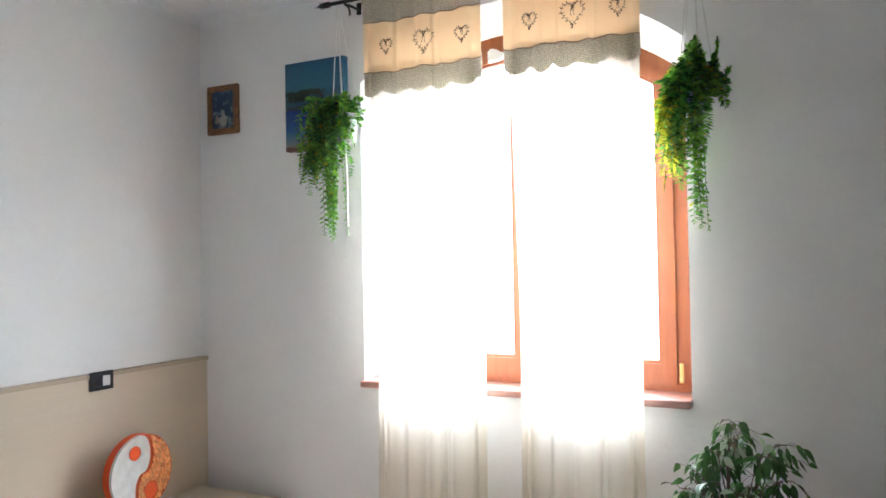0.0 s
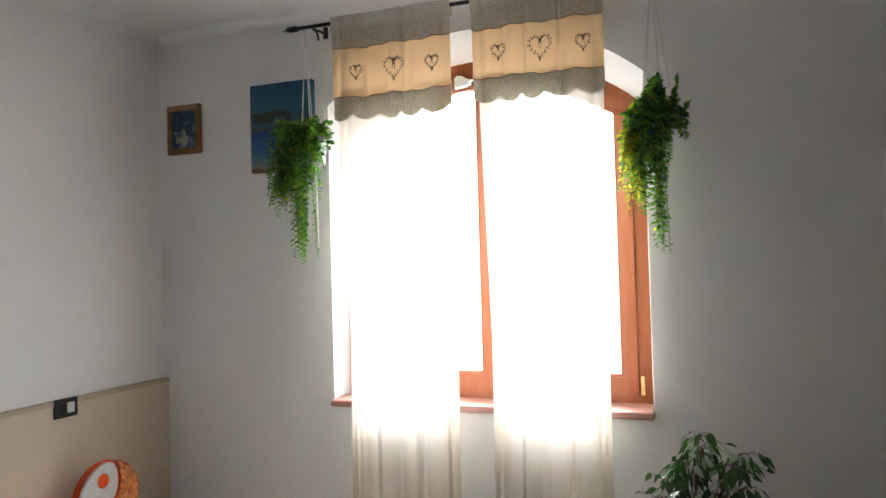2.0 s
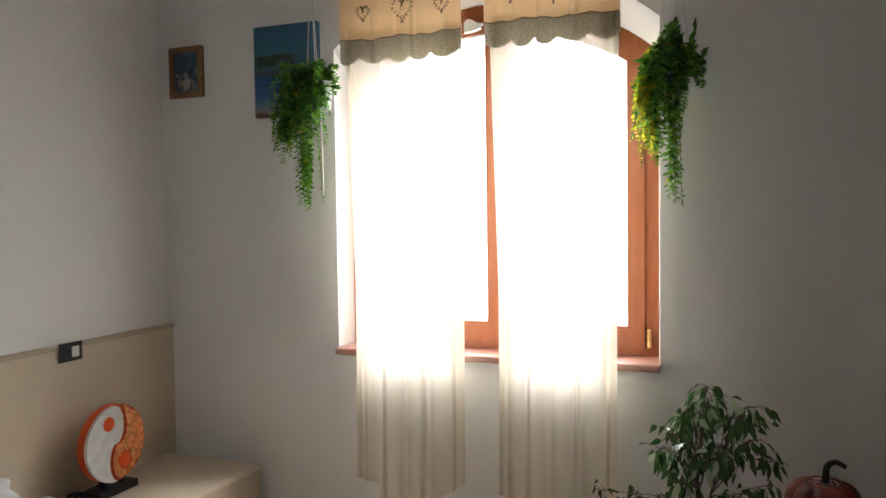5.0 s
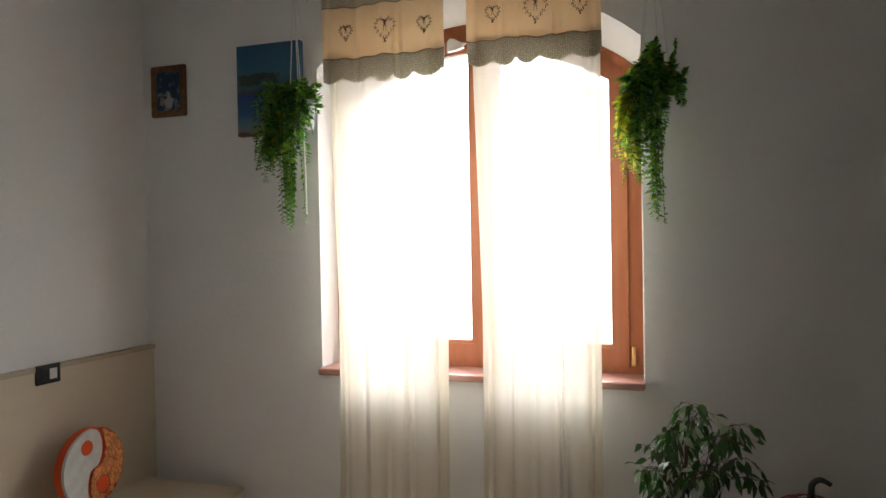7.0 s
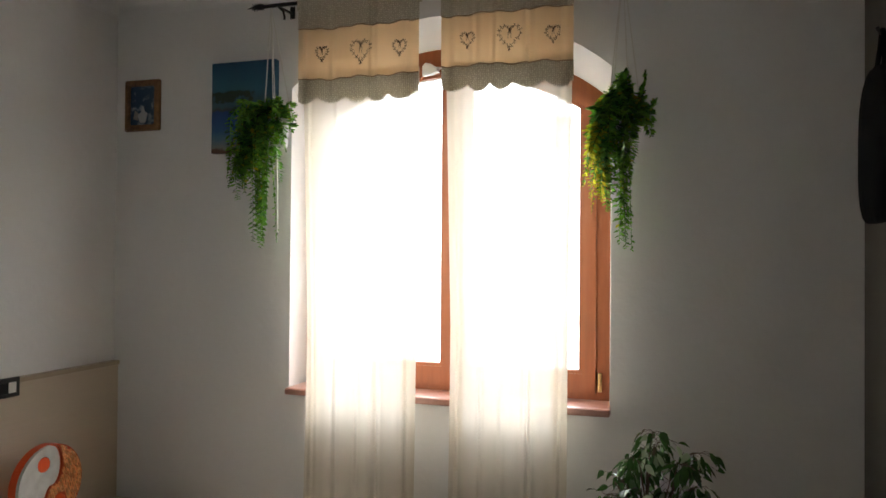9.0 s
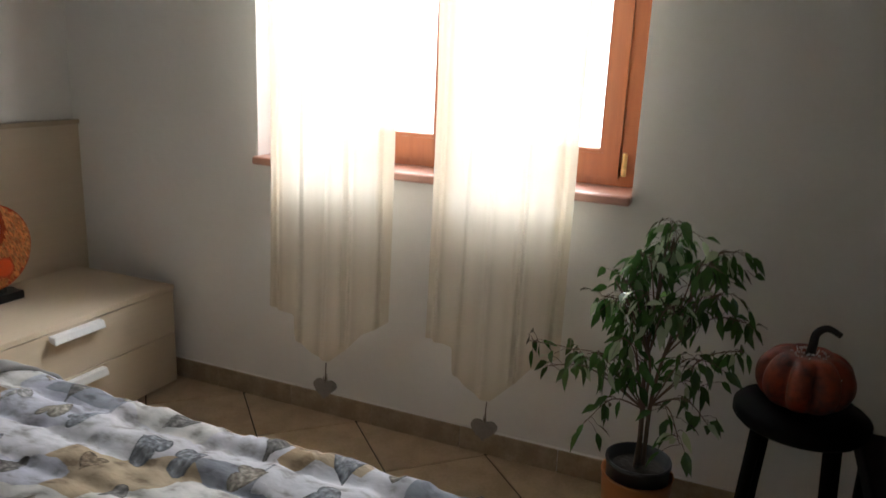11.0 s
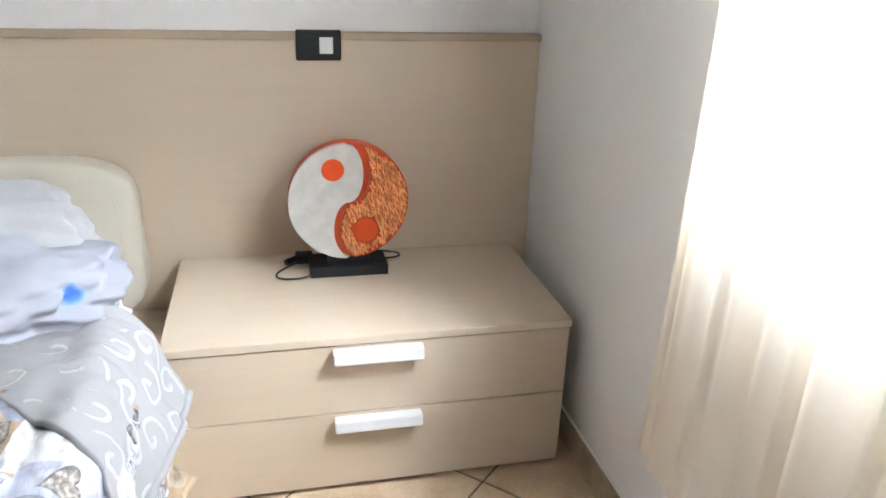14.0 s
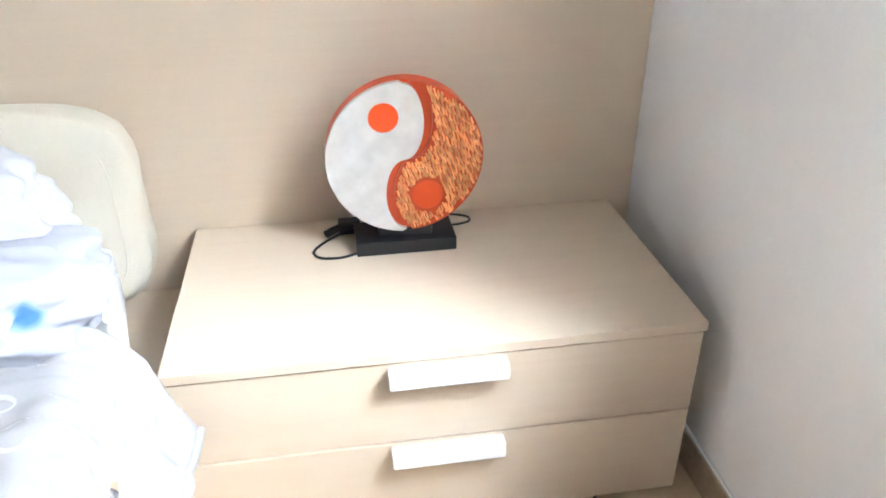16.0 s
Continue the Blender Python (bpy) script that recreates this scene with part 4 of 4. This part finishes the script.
def quilt_sheet(name, x0, x1, drop, lift, material, label, seed, foot=True):
    """A padded cover over the bed that hangs down its window side and, where asked, its foot."""
    def surface(x, s):
        top, r, edge = 0.535 + lift, 0.08, -1.13
        if s <= 0:
            y, z = edge + s, top
        elif s < r * math.pi / 2:
            y, z = edge + r * math.sin(s / r), top - r * (1 - math.cos(s / r))
        else:
            q = s - r * math.pi / 2
            y, z = edge + r + (0.26 if foot else 0.30) * q + 0.022 * math.sin(9 * x + seed) * min(q / 0.2, 1), top - r - q
        if foot and x > 2.30:
            q = x - 2.30
            z -= q * 2.2
            x = 2.30 + 0.07 * math.sin(min(q / 0.07, math.pi / 2)) + 0.02 * q
        p = Vector((x, y if foot else y + 0.010 * max(0, min(1, s / 0.08)), z))
        puff = 0.021 * abs(math.sin(math.pi * (s + 0.03 + 0.006 * math.sin(5 * x)) / 0.115)) ** 0.45 * (1 if foot else 0.3)
        puff += 0.007 * abs(math.sin(math.pi * x / 0.042 + 0.6 * math.sin(11 * x))) ** 0.6 * math.exp(-((s - 0.04) / 0.06) ** 2)
        wob = 0.014 * noise.noise(p * 3.6 + Vector((seed, 0, 0))) + 0.014 * noise.noise(p * 11) + 0.008 * noise.noise(Vector((p.x * 34, p.y * 16, p.z * 16)))
        p.z += (puff + wob) * (1 if s < 0.05 else 0.3)
        p.y += (puff + wob) * (0 if s < 0.05 else 0.8)
        return p

    reach = lambda s: x1 if foot else min(max(1.0 + s, 0.80), 1.10)
    bm = bmesh.new()
    nx, ny = 110, 190
    loc = Vector(((x0 + x1) / 2, -1.6, 0.5))
    low = Vector((0, -0.006, -0.011))
    layers = []
    for off in (Vector(), low):
        layers.append([[bm.verts.new(surface(x0 + (reach(-1.64 + (1.64 + drop) * j / ny) - x0) * i / nx, -1.64 + (1.64 + drop) * j / ny) - loc + off) for j in range(ny + 1)] for i in range(nx + 1)])
    for rows in layers:
        for a, b in zip(rows, rows[1:]):
            for j in range(ny):
                bm.faces.new((a[j], a[j + 1], b[j + 1], b[j]))
    up, dn = layers
    rim = [(i, 0) for i in range(nx)] + [(nx, j) for j in range(ny)] + [(i, ny) for i in range(nx, 0, -1)] + [(0, j) for j in range(ny, 0, -1)]
    for (i, j), (k, m) in zip(rim, rim[1:] + rim[:1]):
        bm.faces.new((up[i][j], up[k][m], dn[k][m], dn[i][j]))
    q = thing(name, loc, label, "bedding")
    hem = [row[-1].co.copy() for row in up]
    part("cover", bm, material, q, "", True)
    part("binding", tube(hem, 0.009, 6), material, q, "rolled stitched edge", True)
    return q, lambda x, s: surface(x, s) - loc


quilt_sheet("quilt", 0.74, 2.55, 0.36, 0.0, QUILT, "crumpled padded quilt printed with grey and sandy pebbles", 3.0)
sheet, on_sheet = quilt_sheet("folded_sheet", 0.60, 1.06, 0.26, 0.027, SWIRL, "pale grey sheet with white scrolls folded over the quilt", 8.0, False)
rnd = random.Random(31)
scrolls = bmesh.new()
for i in range(7):
    for j in range(8):
        cx, cs, hand, a0 = 0.65 + 0.095 * i + rnd.uniform(-0.012, 0.012), -0.50 + 0.10 * j + 0.05 * (i % 2), rnd.choice((1, -1)), rnd.uniform(0, 6.28)
        curl = []
        for k in range(27):
            t = k / 26
            r = 0.010 + 0.036 * t + 0.045 * max(t - 0.75, 0)
            a = a0 + hand * 7.0 * t ** 0.8
            x, s = cx + r * math.cos(a), cs + r * math.sin(a)
            if 0.61 < x < min(max(1.0 + s, 0.80), 1.10) - 0.012 and s < 0.25:
                curl.append(on_sheet(x, s) + Vector((0, -0.0042 if s > 0.05 else 0, -0.0068 if s < 0.05 else -0.002)))
        if len(curl) > 6:
            tube(curl, 0.0085, 8, scrolls, 0.006)
tagged(part("scroll", scrolls, SCROLL, sheet, "raised white woven scrolls", True), kind="stuff")

pil = cushion_mesh(0.13, 0.34, 0.14, 2.6, 60, 0.10, 4, 0.2)
for v in pil.verts:
    v.co = Matrix.Rotation(radians(-20), 3, "Y") @ v.co + Vector((0.34, -1.53, 0.640))
tagged(part("pillow", pil, GREYLIN, None, "", True), "crumpled grey-white pillow leaning on the head cushion", "pillow")
bun = cushion_mesh(0.20, 0.30, 0.10, 2.4, 80, 0.14, 9, 0.36)
for v in bun.verts:
    v.co = v.co + Vector((0.52, -1.40, 0.585))
duvet = tagged(part("duvet", bun, make_spotted_linen((0.585, -1.175, 0.615), (0.060, 0.04, 0.032)), None, "", True), "rumpled white linen with a blue printed shape", "bedding")
tab = box(-0.016, 0.016, 0.0, 0.028, -0.001, 0.001, 0.0005, 1)
for v in tab.verts:
    v.co = Matrix.Rotation(radians(-25), 3, "X") @ v.co + Vector((0.46, -1.122, 0.502))
part("care_label", tab, LINEN, duvet, "small white sewn-in label")


# ---- hanging plants ----
def leaflet(bm, p, d, up, length, width):
    s = d.cross(up)
    if s.length < 1e-4:
        s = d.orthogonal()
    s = s.normalized() * width
    n = s.cross(d).normalized() * width * 0.35
    a, t = bm.verts.new(p), bm.verts.new(p + d * length)
    m = bm.verts.new(p + d * length * 0.5 - n)
    l, r = bm.verts.new(p + d * length * 0.45 + s), bm.verts.new(p + d * length * 0.45 - s)
    bm.faces.new((a, l, m)), bm.faces.new((l, t, m)), bm.faces.new((a, m, r)), bm.faces.new((m, t, r))


def hanging_plant(x, strands, pot_x, hook_x, seed, label):
    rnd = random.Random(seed)
    h = thing("hanging_plant", (pot_x, -0.125, 2.04), label, "plant", "hanging plants by the window")
    loc = Vector((pot_x, -0.125, 2.04))
    part("pot", lathe([(0.034, 0.0), (0.040, 0.004), (0.050, 0.110), (0.053, 0.120), (0.049, 0.120), (0.045, 0.105), (0.035, 0.095)], 28), POTW, h, "plain white planter", True)
    hook = Vector((hook_x, -0.12, 2.655)) - loc
    for a in (20, 140, 215, 290):
        rim = Vector((0.06 * math.cos(radians(a)), 0.06 * math.sin(radians(a)), 0.118))
        part("cord", tube([hook, hook.lerp(rim, 0.5), rim, Vector((rim.x * 0.6, rim.y * 0.6, -0.004))], 0.0024, 6), CORD, h, "white cotton cord")
    part("tassel_cord", tube([(0.0, -0.01, 0.0), (0.004, -0.012, -0.16), (0.006, -0.012, -0.345), (0.007, -0.012, -0.365)], 0.0045, 8, None, 0.0055), CORD, h, "white knotted tassel cord", True)
    bm, tips = bmesh.new(), bmesh.new()
    stems = bmesh.new()
    for cx, cz, ex, ez, spread, count in strands:
        for _ in range(max(3, int(count * (0.58 if x < 2 else 0.42)))):
            p0 = Vector((pot_x + rnd.uniform(-0.03, 0.03), -0.125 + rnd.uniform(-0.03, 0.03), 2.165))
            end = Vector((ex + rnd.gauss(0, spread * 1.35), -0.150 + rnd.gauss(0, 0.035), ez + abs(rnd.gauss(0, 0.10))))
            top = Vector((cx + rnd.gauss(0, spread), -0.150 + rnd.gauss(0, 0.04), cz + rnd.gauss(0, 0.025)))
            mid = Vector((end.x * 0.75 + top.x * 0.25 + rnd.gauss(0, 0.008), (top.y + end.y) / 2 - 0.008, (top.z * 0.5 + end.z * 0.5)))
            path = smooth_path([p0, top, mid, end], 12)
            tube([q - loc for q in path[::3]], 0.0011, 4, stems)
            turn, twist = rnd.uniform(0, 6.28), rnd.uniform(-0.05, 0.05)
            last = len(path) - 6
            for i, (q0, q1) in enumerate(zip(path[5:], path[6:])):
                if (q1 - q0).length < 1e-5:
                    continue
                d = (q1 - q0).normalized()
                sv = Vector((math.cos(turn + twist * i), math.sin(turn + twist * i), 0))
                size = min(1.0, 0.35 + 0.1 * (last - i)) * rnd.uniform(0.7, 1.15)
                # Painted backlight: yellow leaves crowd the right plant's window side, few elsewhere.
                backlit = (0.75 if q0.x < 2.33 and q0.z < 2.08 else 0.03) if x > 2 else 0.04
                for s in (1, -1):
                    v = (d * rnd.uniform(0.45, 0.75) + sv * s + Vector((rnd.uniform(-0.3, 0.3), rnd.uniform(-0.35, 0.2), rnd.uniform(-0.2, 0.3)))).normalized()
                    leaflet(tips if rnd.random() < backlit else bm, q0.lerp(q1, 0.5 + 0.2 * s) - loc, v, Vector((rnd.uniform(-0.3, 0.3), rnd.uniform(-1.0, -0.3), 0.6)), 0.031 * size, 0.0072 * size)
    tagged(part("stem", stems, FERN, h), kind="stuff")
    tagged(part("foliage", bm, FERN, h, "trailing small-leaved green fronds"), kind="stuff")
    tagged(part("foliage", tips, FERNLIT, h, "leaves coloured yellow-green to look backlit"), kind="stuff")


hanging_plant(0.85, [(0.850, 2.180, 0.780, 1.875, 0.020, 34), (0.890, 2.195, 0.850, 1.895, 0.030, 44), (0.940, 2.200, 0.935, 1.975, 0.022, 34), (0.965, 2.195, 0.955, 2.025, 0.014, 26), (0.850, 2.180, 0.785, 1.795, 0.014, 12), (0.890, 2.180, 0.888, 1.605, 0.017, 30), (0.970, 2.180, 1.020, 2.105, 0.012, 4)], 0.95, 0.906, 5, "white hanging pot with green trailing fronds on cotton cords")
hanging_plant(2.40, [(2.400, 2.195, 2.395, 2.060, 0.016, 16), (2.350, 2.150, 2.310, 2.010, 0.016, 18), (2.430, 2.150, 2.462, 2.000, 0.018, 16), (2.39, 2.205, 2.405, 2.020, 0.016, 30), (2.345, 2.130, 2.305, 1.790, 0.014, 36), (2.43, 2.135, 2.455, 1.990, 0.016, 20), (2.375, 2.160, 2.345, 1.740, 0.018, 40), (2.41, 2.145, 2.415, 1.840, 0.018, 22), (2.45, 2.100, 2.490, 2.040, 0.014, 6), (2.395, 2.150, 2.415, 1.600, 0.016, 26), (2.33, 2.080, 2.295, 1.900, 0.012, 14)], 2.40, 2.395, 11, "hanging pot with dense green trailing fronds, coloured backlit yellow on one side, on cords")


# ---- ficus ----
def ficus():
    rnd = random.Random(21)
    loc = Vector((2.505, -0.455, 0.0))
    f = thing("potted_ficus", loc, "weeping fig with glints painted as pale leaves, in an orange planter on the floor", "plant")
    part("planter", lathe([(0.066, 0.0), (0.070, 0.004), (0.0935, 0.322), (0.0955, 0.330), (0.0905, 0.330), (0.0885, 0.312)], 36), TERRA, f, "tapered orange planter", True)
    part("pot_liner", lathe([(0.070, 0.18), (0.080, 0.29), (0.0835, 0.356), (0.087, 0.360), (0.087, 0.370), (0.081, 0.370), (0.079, 0.343)], 36), BLACK, f, "black plastic nursery pot", True)
    part("soil", lathe([(0.02, 0.33), (0.078, 0.336), (0.076, 0.342), (0.03, 0.348)], 24), SOIL, f)
    stems = [[(0.0, 0.0, 0.335), (-0.005, 0.0, 0.50), (-0.012, 0.0, 0.64), (-0.005, 0.01, 0.78), (0.02, 0.02, 0.97)], [(0.012, 0.01, 0.335), (0.012, 0.015, 0.52), (0.03, 0.02, 0.66), (0.07, 0.03, 0.80), (0.12, 0.03, 0.94)], [(-0.008, -0.01, 0.335), (0.0, -0.02, 0.52), (0.0, -0.02, 0.66), (-0.05, -0.04, 0.78), (-0.10, -0.05, 0.86)]]
    for k, s in enumerate(stems):
        part("trunk", tube(smooth_path(s), 0.0075 - 0.0013 * k, 8, None, 0.0025), BARK, f, "slender brown stem", True)
    ends = [(-0.35, 0.10, 0.60), (-0.29, 0.06, 0.55), (-0.22, 0.05, 0.62), (-0.15, 0.0, 0.44), (-0.17, -0.06, 0.82), (-0.10, 0.05, 0.88), (-0.05, -0.05, 0.93), (0.0, 0.03, 0.95), (0.02, -0.02, 1.02), (0.045, 0.02, 1.00), (0.11, -0.06, 0.93), (-0.07, 0.07, 0.91), (-0.12, -0.04, 0.87), (0.10, 0.05, 0.92), (0.16, 0.0, 0.96), (0.18, 0.08, 0.90), (0.21, -0.03, 0.80), (0.22, 0.05, 0.70), (0.13, -0.12, 0.72), (0.14, 0.10, 0.55), (0.10, -0.05, 0.46), (0.16, 0.05, 0.48), (-0.06, -0.15, 0.75), (-0.12, 0.1, 0.72), (0.05, -0.14, 0.84), (0.05, 0.12, 0.80), (-0.02, -0.10, 0.86), (0.10, 0.0, 0.82), (-0.16, -0.10, 0.68), (0.17, -0.08, 0.88), (0.0, 0.10, 0.92), (-0.13, 0.02, 0.80)]
    twigs, green, pale = bmesh.new(), bmesh.new(), bmesh.new()
    for e in ends:
        e = Vector((e[0] * (0.78 if e[0] < 0 and e[2] > 0.66 else 1.0), e[1], e[2]))
        s = stems[0] if abs(e.x) < 0.06 else (stems[1] if e.x > 0 else stems[2])
        base = Vector(min(s, key=lambda q: abs(q[2] - max(e.z - 0.20, 0.45))))
        mid = base.lerp(e, 0.55) + Vector((0, 0, 0.05))
        path = smooth_path([base, mid, e], 8)
        tube(path, 0.0026, 5, twigs, 0.001)
        n = 18 if e.z > 0.66 else 13
        for k in range(n):
            q = path[min(len(path) - 1, int(len(path) * rnd.uniform(0.35, 1.0)))]
            d1 = Vector((rnd.uniform(-1, 1), rnd.uniform(-1, 1), rnd.uniform(-0.6, 0.35)))
            q2 = q + d1 * rnd.uniform(0.015, 0.06)
            tube([q, q.lerp(q2, 0.5) + Vector((0, 0, 0.006)), q2], 0.0009, 3, twigs)
            d = Vector((d1.x * 0.75, d1.y * 0.75, rnd.uniform(-1.25, 0.05))).normalized()
            # Painted glints: pale leaves are commonest high up towards the window.
            target = pale if rnd.random() < (0.28 if q.z > 0.74 and q.x < 0.08 else 0.09) else green
            L = rnd.uniform(0.034, 0.054)
            s2 = d.cross(Vector((rnd.uniform(-1, 1), rnd.uniform(-1, 1), 0.5))).normalized()
            nrm = s2.cross(d).normalized()
            w = L * 0.25
            stations = [(0, 0), (0.2, 0.7), (0.45, 1.0), (0.72, 0.62), (1.0, 0.0)]
            prev = None
            for t, k2 in stations:
                c = q2 + d * L * t - Vector((0, 0, 0.014 * t * t))
                tri = (target.verts.new(c + s2 * w * max(k2, 0.02) + nrm * w * 0.35 * k2), target.verts.new(c), target.verts.new(c - s2 * w * max(k2, 0.02) + nrm * w * 0.35 * k2))
                if prev:
                    target.faces.new((prev[0], prev[1], tri[1], tri[0])), target.faces.new((prev[1], prev[2], tri[2], tri[1]))
                prev = tri
    tagged(part("twig", twigs, BARK, f), kind="stuff")
    tagged(part("foliage", green, FICUS, f, "glossy dark green pointed leaves", True), kind="stuff")
    tagged(part("foliage", pale, FICUSGLINT, f, "leaves coloured pale as window glints", True), kind="stuff")


ficus()


# ---- pumpkin and stools ----
def pumpkin(x, y, z):
    p = thing("pumpkin", (x, y, z), "dark orange decorative pumpkin with a curved black stem", "pumpkin")
    bm = bmesh.new()
    n, m = 72, 28
    rings = []
    for i in range(1, m):
        th = math.pi * i / m
        row = []
        for k in range(n):
            a = 2 * math.pi * k / n
            rib = 1 - 0.24 * (1 - abs(math.sin(4.5 * a))) ** 2 * math.sin(th)
            r = 0.114 * math.sin(th) ** 0.75 * rib
            dz = 0.078 + 0.078 * math.cos(th) - 0.018 * math.exp(-((math.sin(th) / 0.35) ** 2)) * (1 if th < 1.5 else -1)
            row.append(bm.verts.new((r * math.cos(a), r * math.sin(a), max(dz, 0))))
        rings.append(row)
    for a, b in zip(rings, rings[1:]):
        for k in range(n):
            bm.faces.new((a[k], a[(k + 1) % n], b[(k + 1) % n], b[k]))
    bm.faces.new(rings[0]), bm.faces.new(rings[-1][::-1])
    part("rind", bm, PUMP, p, "ribbed dark orange rind", True)
    part("stem", tube(smooth_path([(0, 0, 0.125), (0.004, 0, 0.16), (0.008, 0, 0.195), (0.03, -0.004, 0.213), (0.06, -0.006, 0.200)]), 0.0125, 10, None, 0.007), IRON, p, "curved black stem", True)
    rnd = random.Random(3)
    bm = bmesh.new()
    for _ in range(110):
        a, r = rnd.uniform(0, 6.283), abs(rnd.gauss(0, 0.04)) + 0.012
        r = min(r, 0.09)
        q = Vector((r * math.cos(a), r * math.sin(a), 0.153 - 0.02 * (r / 0.06) ** 2 - 0.012 * math.exp(-(r / 0.02) ** 2)))
        box(q.x - 0.0012, q.x + 0.0012, q.y - 0.0012, q.y + 0.0012, q.z - 0.002, q.z + 0.002, 0, 1, bm)
    tagged(part("glitter", bm, ALU, p, "silver glitter specks"), kind="stuff")


def stool(x, y, h, r, label, group):
    s = thing("stool", (x, y, 0), label, "stool", group)
    part("seat", lathe([(r * 0.75, h - 0.045), (r * 0.93, h - 0.042), (r, h - 0.030), (r, h - 0.010), (r * 0.95, h - 0.002), (r * 0.6, h)], 48), DARKW, s, "round black seat", True)
    for a in (35, 125, 215, 305):
        c, q = math.cos(radians(a)), math.sin(radians(a))
        part("leg", tube([(c * r * 0.72, q * r * 0.72, h - 0.035), (c * r * 0.86, q * r * 0.86, h * 0.5), (c * r, q * r, 0.0)], 0.0165, 10, None, 0.014), DARKW, s, smooth=True)
    for a in (35, 125, 215, 305):
        b0 = [(math.cos(radians(a + d)) * r * 0.92, math.sin(radians(a + d)) * r * 0.92, 0.19) for d in (0, 90)]
        part("stretcher", tube([b0[0], ((b0[0][0] + b0[1][0]) / 2, (b0[0][1] + b0[1][1]) / 2, 0.19), b0[1]], 0.009, 8), DARKW, s)


stool(2.872, -0.40, 0.580, 0.158, "black round wooden stool carrying a pumpkin", "stools by the wall")
pumpkin(2.868, -0.40, 0.580)


def low_bench():
    b = thing("bench", (3.030, -0.56, 0), "small black wooden bench against the side wall", "bench")
    part("seat", box(0, 0.15, 0, 0.36, 0.40, 0.465, 0.008, 2), DARKW, b)
    for x in (0.015, 0.105):
        for y in (0.02, 0.31):
            part("leg", box(x, x + 0.03, y, y + 0.03, 0, 0.40, 0.003, 1), DARKW, b)


low_bench()


def wall_bag():
    b = thing("hanging_bag", (3.218, -0.34, 1.69), "black fabric bag hanging on a wall hook", "bag")
    bm = cushion_mesh(0.032, 0.17, 0.245, 3.2, 20, 0.05, 2)
    for v in bm.verts:
        v.co = Vector((v.co.x - 0.034, v.co.y, max(v.co.z + 0.235, 0.0)))
    part("bag_body", bm, DARKCL, b, "", True)
    part("strap", tube(smooth_path([(-0.03, -0.06, 0.43), (-0.02, -0.03, 0.55), (-0.02, 0.0, 0.60), (-0.02, 0.03, 0.55), (-0.03, 0.06, 0.43)]), 0.008, 8), DARKCL, b)
    part("hook", tube([(0.0, 0, 0.585), (-0.025, 0, 0.59), (-0.035, 0, 0.61)], 0.006, 8), IRON, b)


wall_bag()


# ---- skirting and floor tiles ----
skirt = tagged(new("baseboard"), "brown ceramic skirting tiles along the wall", "baseboard", kind="structure")
sk = part("skirting_tile", box(0.0012, 0.3640, -0.012, 0.0, 0.0, 0.086, 0.0015, 1), SKIRT, skirt)
sk.location = (0.725 - 0.366 * 2, 0, 0.001)
for k in range(-1, 7):
    o = new("skirting_tile", sk.data)
    o.parent, o.location = skirt, (0.725 + 0.366 * k, 0, 0.001)
for k in range(9):
    o = new("skirting_tile", sk.data)
    o.parent = skirt
    o.matrix_local = pose(XE, -0.014 - 0.366 * k, 0.001, 0, 0, -90)
skirt_bead = tagged(part("trim", tube([(XW, -0.004, 0.088), (1.6, -0.004, 0.088), (XE, -0.004, 0.088)], 0.004, 6), PLASTER), "white caulk line above the skirting", "trim", kind="structure")

D = 0.535 / math.sqrt(2)
h = D / 2 - 0.0028
bm = bmesh.new()
bmesh.ops.create_cube(bm, size=1)
for v in bm.verts:
    v.co = Vector((v.co.x * 2 * h, v.co.y * 2 * h, -0.012 + (v.co.z + 0.5) * 0.012))
bmesh.ops.bevel(bm, geom=[e for e in bm.edges if min(v.co.z for v in e.verts) > -0.001], offset=0.0018, segments=2, affect="EDGES")
tile = part("tile", bm, TILE, floor)
first = True
for i in range(-14, 15):
    for j in range(-14, 15):
        u, w = (i + 0.5) * D, (j + 0.5) * D
        c, s = math.sqrt(0.5), math.sqrt(0.5)
        x, y = 1.392 + c * u - s * w, -0.012 + c * u + s * w
        if XW - 0.26 < x < XE + 0.26 and YS - 0.26 < y < 0.10:
            o = tile if first else new("tile", tile.data)
            first = False
            o.parent = floor
            o.matrix_local = pose(x, y, 0, 0, 0, 45)
